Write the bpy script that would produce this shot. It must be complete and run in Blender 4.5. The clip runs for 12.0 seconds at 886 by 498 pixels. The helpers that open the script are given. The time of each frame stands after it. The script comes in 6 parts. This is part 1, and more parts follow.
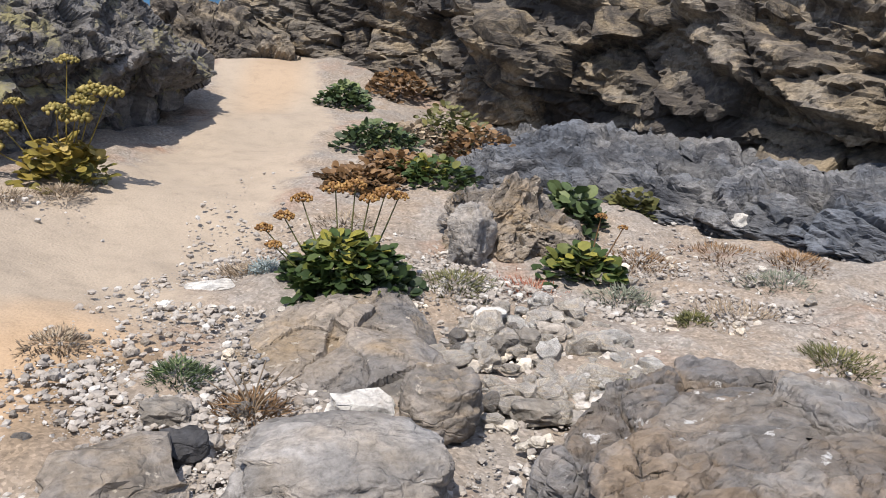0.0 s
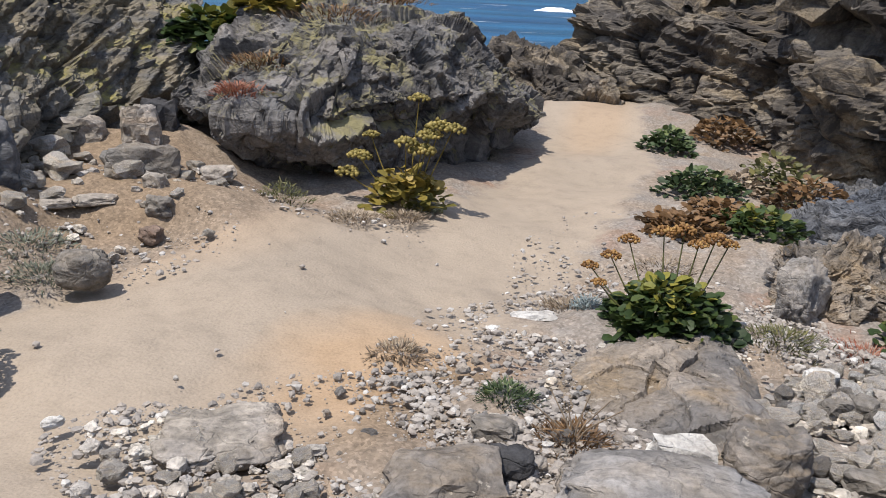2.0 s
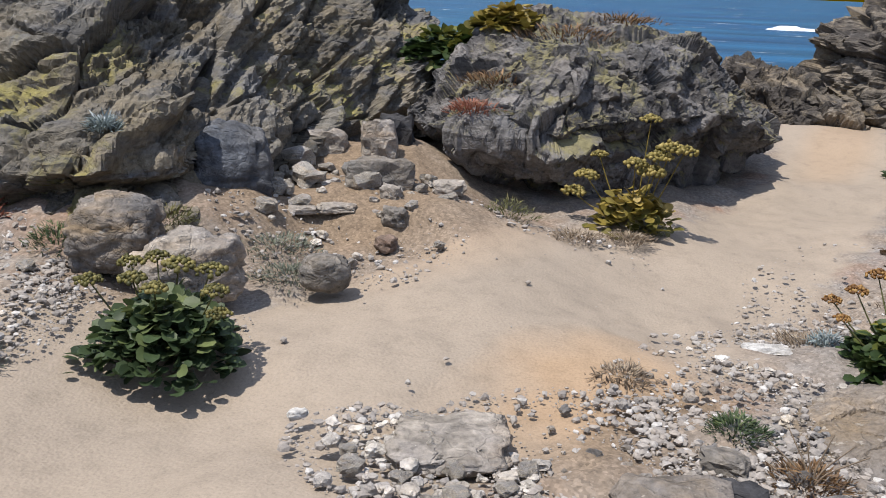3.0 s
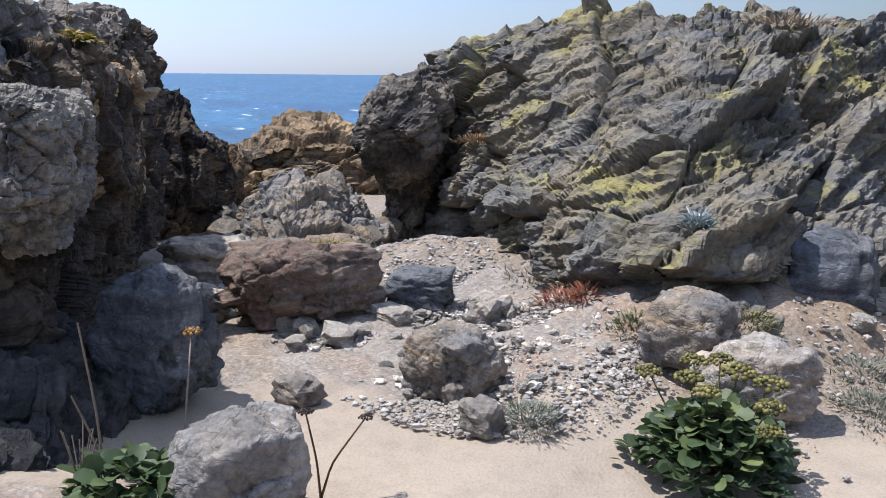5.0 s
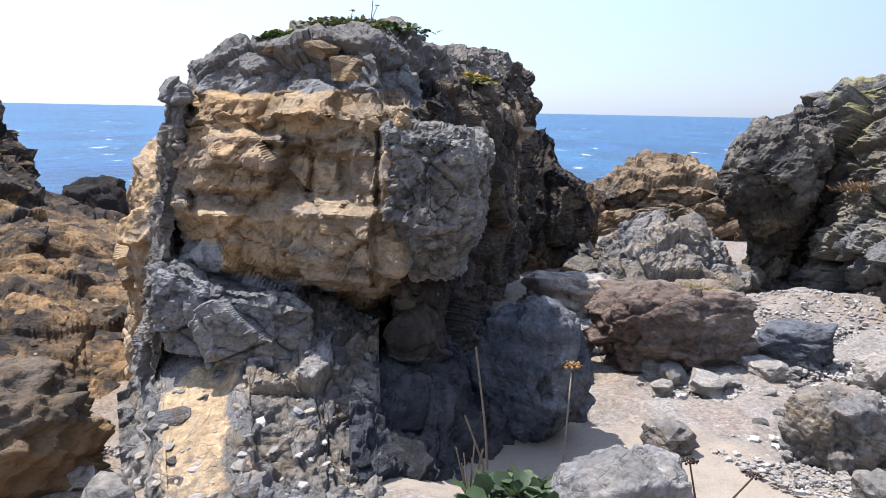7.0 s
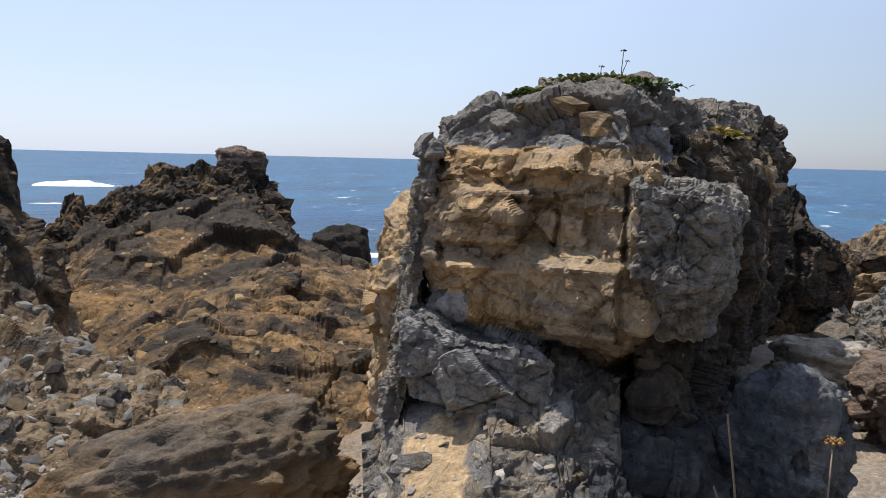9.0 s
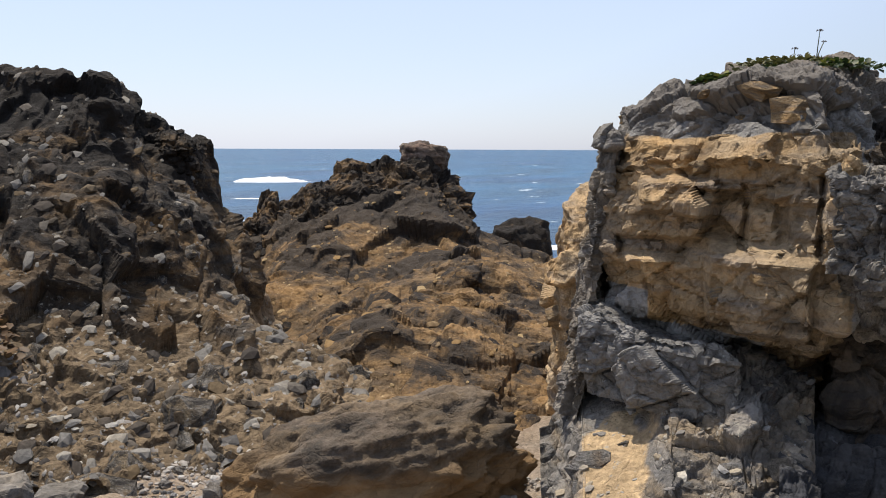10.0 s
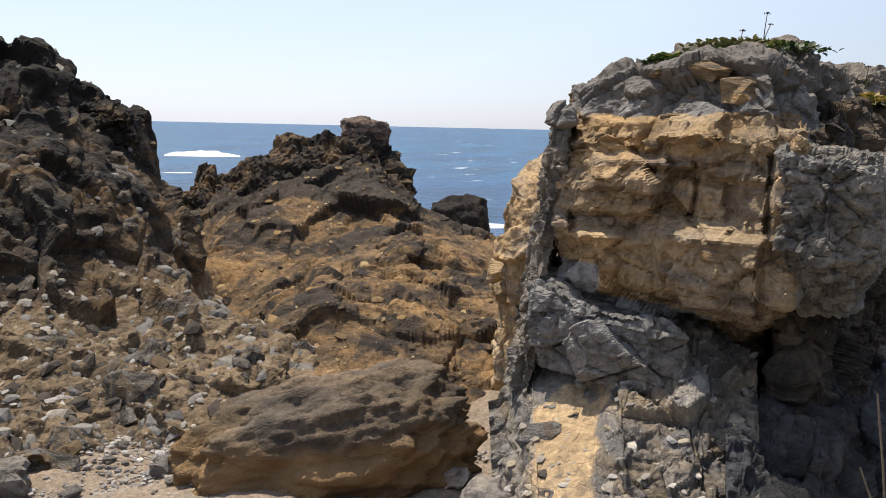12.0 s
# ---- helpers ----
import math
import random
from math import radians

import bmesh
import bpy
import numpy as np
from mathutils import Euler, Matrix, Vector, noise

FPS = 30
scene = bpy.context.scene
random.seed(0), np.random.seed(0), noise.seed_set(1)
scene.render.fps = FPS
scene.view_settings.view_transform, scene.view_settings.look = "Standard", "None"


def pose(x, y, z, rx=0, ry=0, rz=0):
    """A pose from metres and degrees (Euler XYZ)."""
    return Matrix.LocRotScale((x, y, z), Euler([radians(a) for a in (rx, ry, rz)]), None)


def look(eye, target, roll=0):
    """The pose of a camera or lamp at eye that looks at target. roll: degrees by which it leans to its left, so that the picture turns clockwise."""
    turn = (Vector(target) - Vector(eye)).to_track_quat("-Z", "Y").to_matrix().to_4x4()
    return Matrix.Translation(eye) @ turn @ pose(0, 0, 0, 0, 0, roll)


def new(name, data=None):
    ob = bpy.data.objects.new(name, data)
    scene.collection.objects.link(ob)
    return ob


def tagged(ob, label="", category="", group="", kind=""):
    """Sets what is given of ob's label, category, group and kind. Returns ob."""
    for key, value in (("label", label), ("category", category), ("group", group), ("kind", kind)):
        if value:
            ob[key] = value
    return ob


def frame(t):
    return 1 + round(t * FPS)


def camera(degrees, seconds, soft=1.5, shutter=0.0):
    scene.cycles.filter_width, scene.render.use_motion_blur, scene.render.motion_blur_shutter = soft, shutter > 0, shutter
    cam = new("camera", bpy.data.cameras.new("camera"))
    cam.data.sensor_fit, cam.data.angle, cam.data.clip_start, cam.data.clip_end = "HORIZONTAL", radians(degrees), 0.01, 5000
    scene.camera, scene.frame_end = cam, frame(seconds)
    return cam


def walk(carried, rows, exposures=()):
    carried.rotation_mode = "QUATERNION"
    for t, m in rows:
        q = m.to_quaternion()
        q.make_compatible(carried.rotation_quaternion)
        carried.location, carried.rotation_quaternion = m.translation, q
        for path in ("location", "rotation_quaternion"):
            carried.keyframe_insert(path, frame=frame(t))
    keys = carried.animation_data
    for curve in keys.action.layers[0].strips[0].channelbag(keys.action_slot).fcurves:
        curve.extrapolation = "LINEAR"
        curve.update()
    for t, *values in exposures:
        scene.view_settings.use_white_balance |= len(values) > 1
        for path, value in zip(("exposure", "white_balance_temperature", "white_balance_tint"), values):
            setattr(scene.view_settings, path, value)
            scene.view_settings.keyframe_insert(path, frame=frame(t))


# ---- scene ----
cam = camera(51.33, 12.0, soft=0.95)
# seconds, x, y, height over the eye level of 1.62 m, yaw, pitch, roll
PATH = [
    (0, 0.045, 0.056, -0.01, -6.11, -18.23, -3.28),
    (0.5, 0.021, 0.028, -0.005, -3.21, -17.89, -3.15),
    (1, 0, -0, 0, 0, -17.22, -3.1),
    (1.5, -0.031, -0.028, 0.001, 5.79, -17, -2.99),
    (2, -0.08, -0.061, -0.004, 13.28, -16.53, -2.51),
    (2.5, -0.129, -0.09, 0.002, 19.76, -15.84, -2.29),
    (3, -0.159, -0.126, 0.003, 26.78, -15.93, -1.93),
    (3.5, -0.165, -0.138, 0.011, 37.4, -16.21, -1.1),
    (3.7, -0.173, -0.13, 0.016, 41.58, -15.96, -0.85),
    (5.3, -0.054, 0.177, -0.005, 70.14, -9.61, -0.4),
    (5.5, -0.05, 0.169, -0.007, 72.61, -9.02, -0.16),
    (6, -0.068, 0.117, 0.001, 78.02, -8.28, -0.29),
    (6.5, -0.139, 0.02, -0.002, 82.46, -8.76, -1.02),
    (7, -0.134, -0.088, -0.002, 86.42, -8.59, -1.18),
    (7.2, -0.142, -0.126, -0.006, 87.69, -8.29, -1.25),
    (8.8, -0.133, -0.181, 0.005, 97.98, -5.36, -1.38),
    (9, -0.139, -0.165, 0.004, 100.67, -5.63, -1.38),
    (9.5, -0.138, -0.136, 0.008, 106.65, -5.76, -0.71),
    (10, -0.169, -0.152, 0.008, 111.99, -6.26, -0.2),
    (10.5, -0.128, -0.158, 0.001, 116.42, -7.01, 0.13),
    (11, -0.1, -0.188, 0, 118.31, -7.69, 0.13),
    (11.5, -0.111, -0.205, -0.002, 114.99, -7.91, -0.4),
    (12, -0.124, -0.236, -0.007, 107.86, -7.61, -1.23),
]
walk(cam, [(t, pose(x, y, 1.62 + z, 90 + p, 0, w) @ pose(0, 0, 0, 0, 0, -r)) for t, x, y, z, w, p, r in PATH],
     exposures=[(0, 0.48, 6650, 12), (1.5, 0.28, 6600, 12), (3.0, 0.21, 6450, 12), (3.7, 0.28, 6350, 11), (5.5, 0.7, 5950, 13), (7.0, 0.84, 5950, 13), (9.0, 0.16, 6600, 10), (11.0, 0.3, 7100, 11), (12, 0.34, 7100, 11)])

# ---- light ----
SUN_AZ, SUN_EL = 149.0, 66.0          # degrees anticlockwise from +y, and over the horizon
sun_way = Vector((-math.sin(radians(SUN_AZ)) * math.cos(radians(SUN_EL)), math.cos(radians(SUN_AZ)) * math.cos(radians(SUN_EL)), math.sin(radians(SUN_EL))))
sun_data = bpy.data.lights.new("sun", "SUN")
sun_data.energy, sun_data.angle, sun_data.color = 5.0, radians(0.55), (1.0, 0.95, 0.87)
sun = new("sun", sun_data)
sun.matrix_world = look(sun_way * 60, (0, 0, 0))
world = bpy.data.worlds.new("sky")
scene.world = world
world.use_nodes = True
wn = world.node_tree
sky = wn.nodes.new("ShaderNodeTexSky")
sky.sky_type, sky.sun_disc = "NISHITA", False
sky.sun_elevation, sky.sun_rotation = radians(SUN_EL), radians(-SUN_AZ)
sky.altitude, sky.air_density, sky.dust_density, sky.ozone_density = 0, 1.0, 0.5, 2.0
haze = wn.nodes.new("ShaderNodeMix")            # thin marine haze over the clear sky
haze.data_type = "RGBA"
haze.inputs[0].default_value = 0.56
wn.links.new(sky.outputs[0], haze.inputs[6])
way_ = wn.nodes.new("ShaderNodeTexCoord")
near_sun = wn.nodes.new("ShaderNodeVectorMath")      # the haze scatters more light forward, towards the sun
near_sun.operation = "DOT_PRODUCT"
near_sun.inputs[1].default_value = sun_way
wn.links.new(way_.outputs["Generated"], near_sun.inputs[0])
gain = wn.nodes.new("ShaderNodeMath")
gain.operation = "MULTIPLY_ADD"
gain.inputs[1].default_value, gain.inputs[2].default_value = 2.7, 0.44
wn.links.new(near_sun.outputs["Value"], gain.inputs[0])
tinted = wn.nodes.new("ShaderNodeVectorMath")
tinted.operation = "SCALE"
tinted.inputs[0].default_value = (4.9, 5.85, 8.1)
most = wn.nodes.new("ShaderNodeMath")
most.operation = "MINIMUM"
most.inputs[1].default_value = 1.42
wn.links.new(gain.outputs[0], most.inputs[0])
wn.links.new(most.outputs[0], tinted.inputs["Scale"])
wn.links.new(tinted.outputs["Vector"], haze.inputs[7])
wn.links.new(haze.outputs[2], wn.nodes["Background"].inputs[0])
wn.nodes["Background"].inputs[1].default_value = 0.1


# ---- noise and rock shaping ----
def at(az, d):
    """Plan position at an azimuth (degrees anticlockwise from +y) and a distance."""
    return (-math.sin(radians(az)) * d, math.cos(radians(az)) * d)


def laid(x, y):
    """The lie of the land ahead of the path: it comes a little closer and falls away. Returns x, y and the drop."""
    x, y = np.asarray(x, dtype=float), np.asarray(y, dtype=float)
    az, d = np.degrees(np.arctan2(-x, y)), np.hypot(x, y)
    w = np.clip((60 - az) / 45, 0, 1) * np.clip((az + 110) / 30, 0, 1)
    k = 1 - 0.04 * w
    return x * k, y * k, -0.0195 * np.clip(d - 2.4, 0, 12) * w


def hashed(ix, iy, iz, seed):
    h = (ix.astype(np.int64) * 73856093) ^ (iy.astype(np.int64) * 19349663) ^ (iz.astype(np.int64) * 83492791) ^ (seed * 2654435761)
    h = (h & 0xFFFFFFFF).astype(np.uint64)
    h = ((h ^ (h >> np.uint64(16))) * np.uint64(0x45D9F3B)) & np.uint64(0xFFFFFFFF)
    h = ((h ^ (h >> np.uint64(16))) * np.uint64(0x45D9F3B)) & np.uint64(0xFFFFFFFF)
    h = h ^ (h >> np.uint64(16))
    return h.astype(np.float64) / 4294967296.0


def vnoise(p, seed=0):
    """Smooth value noise, -1 to 1, of an array of points."""
    i = np.floor(p).astype(np.int64)
    f = p - i
    f = f * f * f * (f * (f * 6 - 15) + 10)
    out = 0
    for dx in (0, 1):
        for dy in (0, 1):
            for dz in (0, 1):
                w = (f[:, 0] if dx else 1 - f[:, 0]) * (f[:, 1] if dy else 1 - f[:, 1]) * (f[:, 2] if dz else 1 - f[:, 2])
                out = out + w * hashed(i[:, 0] + dx, i[:, 1] + dy, i[:, 2] + dz, seed)
    return out * 2 - 1


def fbm(p, octaves=4, seed=0, gain=0.5):
    out, a = 0, 1.0
    for k in range(octaves):
        out = out + a * vnoise(p * 2.03 ** k + 17.3 * k, seed + k)
        a *= gain
    return out


def blocks(p, seed=0, tilt=0.9):
    """Broken-rock relief: each cell is a tilted facet with its own height. Returns relief, distance to the joint, cell random."""
    i = np.floor(p).astype(np.int64)
    n = len(p)
    f1, f2 = np.full(n, 9.0), np.full(n, 9.0)
    won, off = np.zeros((n, 3), dtype=np.int64), np.zeros((n, 3))
    for dx in (-1, 0, 1):
        for dy in (-1, 0, 1):
            for dz in (-1, 0, 1):
                cx, cy, cz = i[:, 0] + dx, i[:, 1] + dy, i[:, 2] + dz
                q = np.stack([cx + hashed(cx, cy, cz, seed), cy + hashed(cx, cy, cz, seed + 1), cz + hashed(cx, cy, cz, seed + 2)], 1)
                d = p - q
                r = np.sqrt((d * d).sum(1))
                near = r < f1
                f2 = np.where(near, f1, np.minimum(f2, r))
                f1 = np.where(near, r, f1)
                won[near] = np.stack([cx, cy, cz], 1)[near]
                off[near] = d[near]
    cx, cy, cz = won.T
    rnd = hashed(cx, cy, cz, seed + 3)
    slope = sum((hashed(cx, cy, cz, seed + 4 + a) - 0.5) * off[:, a] for a in range(3))
    val = rnd - 0.5 + 2 * tilt * slope
    return val, f2 - f1, rnd


def bedding(dip, strike, flat):
    """Scale-and-turn matrix for rock bedded at that dip (degrees) towards strike; flat: how many times thinner than wide the beds are."""
    m = np.array((Matrix.Rotation(radians(strike), 3, "Z") @ Matrix.Rotation(radians(dip), 3, "X")).transposed())
    return np.diag((1, 1, flat)) @ m


def relief(p, size, amp, bed, seed, joints=0.35, rough=0.3, ledge=0.0, fine=1.0):
    """Displacement of rock surface points, in metres, with cell random for the colour."""
    warp = np.stack([vnoise(p / size * 1.1, seed + 50 + k) for k in range(3)], 1) * size * 0.05
    q = (p + warp) @ bed.T
    d, edge, cell = blocks(q / size, seed, 0.6)
    out = amp * (d - joints * np.exp(-edge / 0.022))
    d2, e2, c2 = blocks(q / (size * 0.4), seed + 20, 0.6)
    out = out + amp * 0.42 * fine * (d2 - joints * np.exp(-e2 / 0.035))
    d3, e3, c3 = blocks(q / (size * 0.15), seed + 30, 0.7)
    out = out + amp * 0.2 * fine * d3
    out = out + amp * rough * fbm(p / size * 5.0, 4, seed + 40, 0.55)
    if ledge:
        for thick, part in ((0.62, 1.0), (0.21, 0.45)):
            b = q[:, 2] / thick + 0.35 * vnoise(p / size * 0.7, seed + 80)
            i = np.floor(b)
            t = np.clip((b - i) / 0.16, 0, 1)
            h0, h1 = hashed(i - 1, i * 0, i * 0, seed + 81), hashed(i, i * 0, i * 0, seed + 81)
            out = out + ledge * part * (h0 + (h1 - h0) * t * t * (3 - 2 * t) - 0.5)
    return out - amp * 0.2, 0.5 * cell + 0.5 * c2


def mesh_of(name, co, faces, smooth=True, cell=None):
    """A mesh from an array of points and an array of quads or triangles."""
    me = bpy.data.meshes.new(name)
    co, faces = np.asarray(co, dtype=np.float32), np.asarray(faces, dtype=np.int32)
    k = faces.shape[1]
    me.vertices.add(len(co))
    me.vertices.foreach_set("co", co.ravel())
    me.loops.add(faces.size)
    me.loops.foreach_set("vertex_index", faces.ravel())
    me.polygons.add(len(faces))
    me.polygons.foreach_set("loop_start", np.arange(len(faces), dtype=np.int32) * k)
    me.polygons.foreach_set("loop_total", np.full(len(faces), k, dtype=np.int32))
    me.polygons.foreach_set("use_smooth", np.full(len(faces), smooth))
    if cell is not None:
        a = me.attributes.new("cell", "FLOAT", "POINT")
        a.data.foreach_set("value", np.asarray(cell, dtype=np.float32))
    me.update(calc_edges=True)
    me.validate()
    return me


def grid_normals(g, wrap):
    du = (np.roll(g, -1, 0) - np.roll(g, 1, 0)) if wrap else np.gradient(g, axis=0)
    dv = np.gradient(g, axis=1)
    n = np.cross(du, dv)
    return n / np.maximum(np.linalg.norm(n, axis=2, keepdims=True), 1e-9)


def grid_faces(nu, nv, wrap):
    i, j = np.meshgrid(np.arange(nu if wrap else nu - 1), np.arange(nv - 1), indexing="ij")
    a, b = i * nv + j, ((i + 1) % nu) * nv + j
    return np.stack([a, b, b + 1, a + 1], -1).reshape(-1, 4)


def spread(points, q, power=3.0, soft=0.02):
    """Height at plan points q from a few spot heights."""
    pts = np.array(points, dtype=float)
    d2 = ((q[:, None, :] - pts[None, :, :2]) ** 2).sum(2) + soft
    w = d2 ** (-power / 2)
    return (w * pts[:, 2]).sum(1) / w.sum(1)


def to_line(q, line):
    """Nearest points on a polyline."""
    best, out = np.full(len(q), 1e9), np.zeros_like(q)
    if len(line) == 1:
        return np.zeros_like(q) + np.array(line[0])
    for a, b in zip(line[:-1], line[1:]):
        a, b = np.array(a), np.array(b)
        t = np.clip(((q - a) @ (b - a)) / ((b - a) @ (b - a)), 0, 1)
        c = a + t[:, None] * (b - a)
        d = ((q - c) ** 2).sum(1)
        out = np.where((d < best)[:, None], c, out)
        best = np.minimum(best, d)
    return out


def crag(name, material, outline, base, crest, levels, spine=None, nu=420, nv=130, size=0.7, amp=0.14, bed=(12, 30, 2.2), seed=1, corner=0.25,
         joints=0.45, rough=0.16, label="", category="rock", near=None, ledge=0.0, parent=None, bulge=0.8, fine=1.0, loose=0, loose_size=(0.15, 0.4), smooth=False, loose_mat=None, carve=(), zones=(), ease=0.0):
    """A rock mass: rings that rise from an outline towards a spine line, broken into blocks. levels: (part of the height, part of the way in).
    near: (x, y, weight) crowds the rings' points to the side that is nearer to that place.
    carve: (azimuth, height, half width in degrees, half height, depth) sets a block back, or proud where the depth is negative; zones: the same with a
    value of 0 to 1 for the part of the second stone there. ease: how far the steps are worn smooth."""
    drop = [laid(*p[:2]) for p in outline]
    outline = [(float(a), float(b)) for a, b, c in drop]
    base = base + float(np.mean([c for a, b, c in drop]))
    crest = [(float(laid(x, y)[0]), float(laid(x, y)[1]), z + float(laid(x, y)[2])) for x, y, z in crest]
    spine = [tuple(float(c) for c in laid(*p)[:2]) for p in spine] if spine else None
    o = np.array(outline, dtype=float)
    area = 0.5 * np.sum(o[:, 0] * np.roll(o[:, 1], -1) - np.roll(o[:, 0], -1) * o[:, 1])
    if area < 0:
        o = o[::-1]
    # resample the outline densely and round its corners a little
    seg = np.linalg.norm(np.roll(o, -1, 0) - o, axis=1)
    s = np.concatenate([[0], np.cumsum(seg)])
    along = np.linspace(0, s[-1], 2000, endpoint=False)
    ring = np.stack([np.interp(along, s, np.append(o[:, k], o[0, k])) for k in range(2)], 1)
    win = max(3, int(2000 * corner / s[-1]))
    ker = np.hanning(win + 2)[1:-1]
    ker /= ker.sum()
    pad = np.concatenate([ring[-win:], ring, ring[:win]])
    ring = np.stack([np.convolve(pad[:, k], ker, "same")[win:-win] for k in range(2)], 1)
    dens = np.ones(2000)
    if near:
        dens = 1 / (np.maximum(np.linalg.norm(ring - np.array(near[:2]), axis=1), 1.0)) ** near[2]
    c = np.concatenate([[0], np.cumsum(dens)])
    pick = np.interp(np.linspace(0, c[-1], nu, endpoint=False), c, np.arange(2001))
    ring = np.stack([np.interp(pick, np.arange(2001), np.append(ring[:, k], ring[0, k])) for k in range(2)], 1)
    line = to_line(ring, spine or [tuple(o.mean(0))])
    win = max(5, nu // 11)
    ker = np.hanning(win + 2)[1:-1]
    ker /= ker.sum()
    pad = np.concatenate([line[-win:], line, line[:win]])
    line = np.stack([np.convolve(pad[:, k], ker, "same")[win:-win] for k in range(2)], 1)
    lv = np.array(levels, dtype=float)
    reach = np.linalg.norm(line - ring, axis=1).mean()
    tall = np.mean([p[2] for p in crest]) - base
    step = np.concatenate([[0], np.cumsum(np.hypot(np.diff(lv[:, 0]) * tall, np.diff(lv[:, 1]) * reach * 0.6) + 1e-6)])
    v = np.linspace(0, step[-1], nv)
    f, k = np.interp(v, step, lv[:, 0]), np.interp(v, step, lv[:, 1])
    g = np.zeros((nu, nv, 3))
    for j in range(nv):
        q = ring + (line - ring) * k[j]
        g[:, j, :2] = q
        g[:, j, 2] = base + (spread(crest, q, 3.0, (0.1 * reach) ** 2) - base) * f[j]
    n = grid_normals(g, True)
    p = g.reshape(-1, 3)
    d, cell = relief(p, size, amp, bedding(*bed), seed, joints, rough, ledge, fine)
    d = d.reshape(nu, nv)
    pad = np.pad(d, ((0, 0), (1, 1)), "edge")
    d = (d * (1 - ease) + ease * (np.roll(d, 1, 0) + np.roll(d, -1, 0) + pad[:, :-2] + pad[:, 2:] + 2 * d) / 6).ravel()
    big = vnoise(p / (size * 2.3), seed + 90) * amp * bulge
    fade = np.tile(np.clip((1 - k) / 0.15, 0.0, 1), nu)
    p = p + n.reshape(-1, 3) * ((d + big) * np.maximum(fade, 0.0))[:, None] + np.array((0, 0, 1.0)) * ((d + big) * (1 - fade))[:, None]
    zone = np.zeros(len(p))
    if carve or zones:
        shift = np.stack([vnoise(p * 2.2, seed + 95 + k) + .5 * vnoise(p * 6.5, seed + 98 + k) for k in range(2)], 1)
        az, flat_d = np.degrees(np.arctan2(-p[:, 0], p[:, 1])), np.hypot(p[:, 0], p[:, 1])
        front = np.clip(-(n.reshape(-1, 3)[:, :2] * p[:, :2]).sum(1) / flat_d * 4, 0, 1)
        for list_, is_zone in ((carve, False), (zones, True)):
            for a0, z0, ha, hz, depth in list_:
                u, v_ = np.abs(az - a0 + .35 * shift[:, 0]) - ha, np.abs(p[:, 2] - z0 + .025 * shift[:, 1]) - hz
                far_ = np.maximum(u * .075, v_)
                m_ = np.clip(.5 - far_ / .035, 0, 1)
                if is_zone:
                    zone = zone * (1 - m_) + depth * m_
                else:
                    p[:, :2] += p[:, :2] / flat_d[:, None] * (m_ * m_ * (3 - 2 * m_) * depth * front)[:, None]
    me = mesh_of(name, p, grid_faces(nu, nv, True), smooth, cell)
    if zones:
        me.attributes.new("zone", "FLOAT", "POINT").data.foreach_set("value", zone.astype(np.float32))
    me.materials.append(material)
    ob = new(name, me)
    if loose:
        facing = (n.reshape(-1, 3) * -(p - np.array((0, 0, 1.6)))).sum(1) > 0
        kk = np.tile(k, nu)
        pick = np.flatnonzero(facing & (kk < 0.85) & (kk > -0.2) & (p[:, 2] > base + 0.15))
        rng = np.random.default_rng(seed)
        sets = [stone_mesh("block", loose_mat or material, (1, 1, 1), seed + 200 + j, 2, amp=.34, square=.85) for j in range(4)]
        turn_bed = Matrix.Rotation(radians(bed[1]), 4, "Z") @ Matrix.Rotation(radians(bed[0]), 4, "X")
        for j in range(loose if len(pick) else 0):
            i = pick[rng.integers(len(pick))]
            size_ = loose_size[0] + (loose_size[1] - loose_size[0]) * rng.random() ** 2
            b = new("block", sets[j % 4])
            b.parent = ob
            where = Vector(p[i]) - Vector(n.reshape(-1, 3)[i]) * size_ * 0.22
            b.matrix_world = (Matrix.Translation(where) @ turn_bed @ pose(0, 0, 0, rng.normal(0, 9), rng.normal(0, 9), rng.uniform(0, 360))
                              @ Matrix.Diagonal((size_, size_ * rng.uniform(.55, .95), size_ * rng.uniform(.35, .65), 1)) @ Matrix.Translation((0, 0, -0.5)))
    if parent:
        ob.parent = parent
        return tagged(ob, label)
    return tagged(ob, label, category, kind="structure" if category in ("cliff", "headland") else "")


def lie(profiles, az, d):
    """Height of a slope at azimuths and distances. profiles: {azimuth: [(distance, height), ...]}."""
    keys = sorted(profiles)
    rows = np.array([np.interp(d, *zip(*profiles[k])) for k in keys])
    pos = np.interp(az, keys, np.arange(len(keys)))
    i = np.clip(np.floor(pos).astype(int), 0, len(keys) - 2)
    f = pos - i
    f = f * f * (3 - 2 * f)
    j = np.arange(len(d))
    return rows[i, j] * (1 - f) + rows[i + 1, j] * f


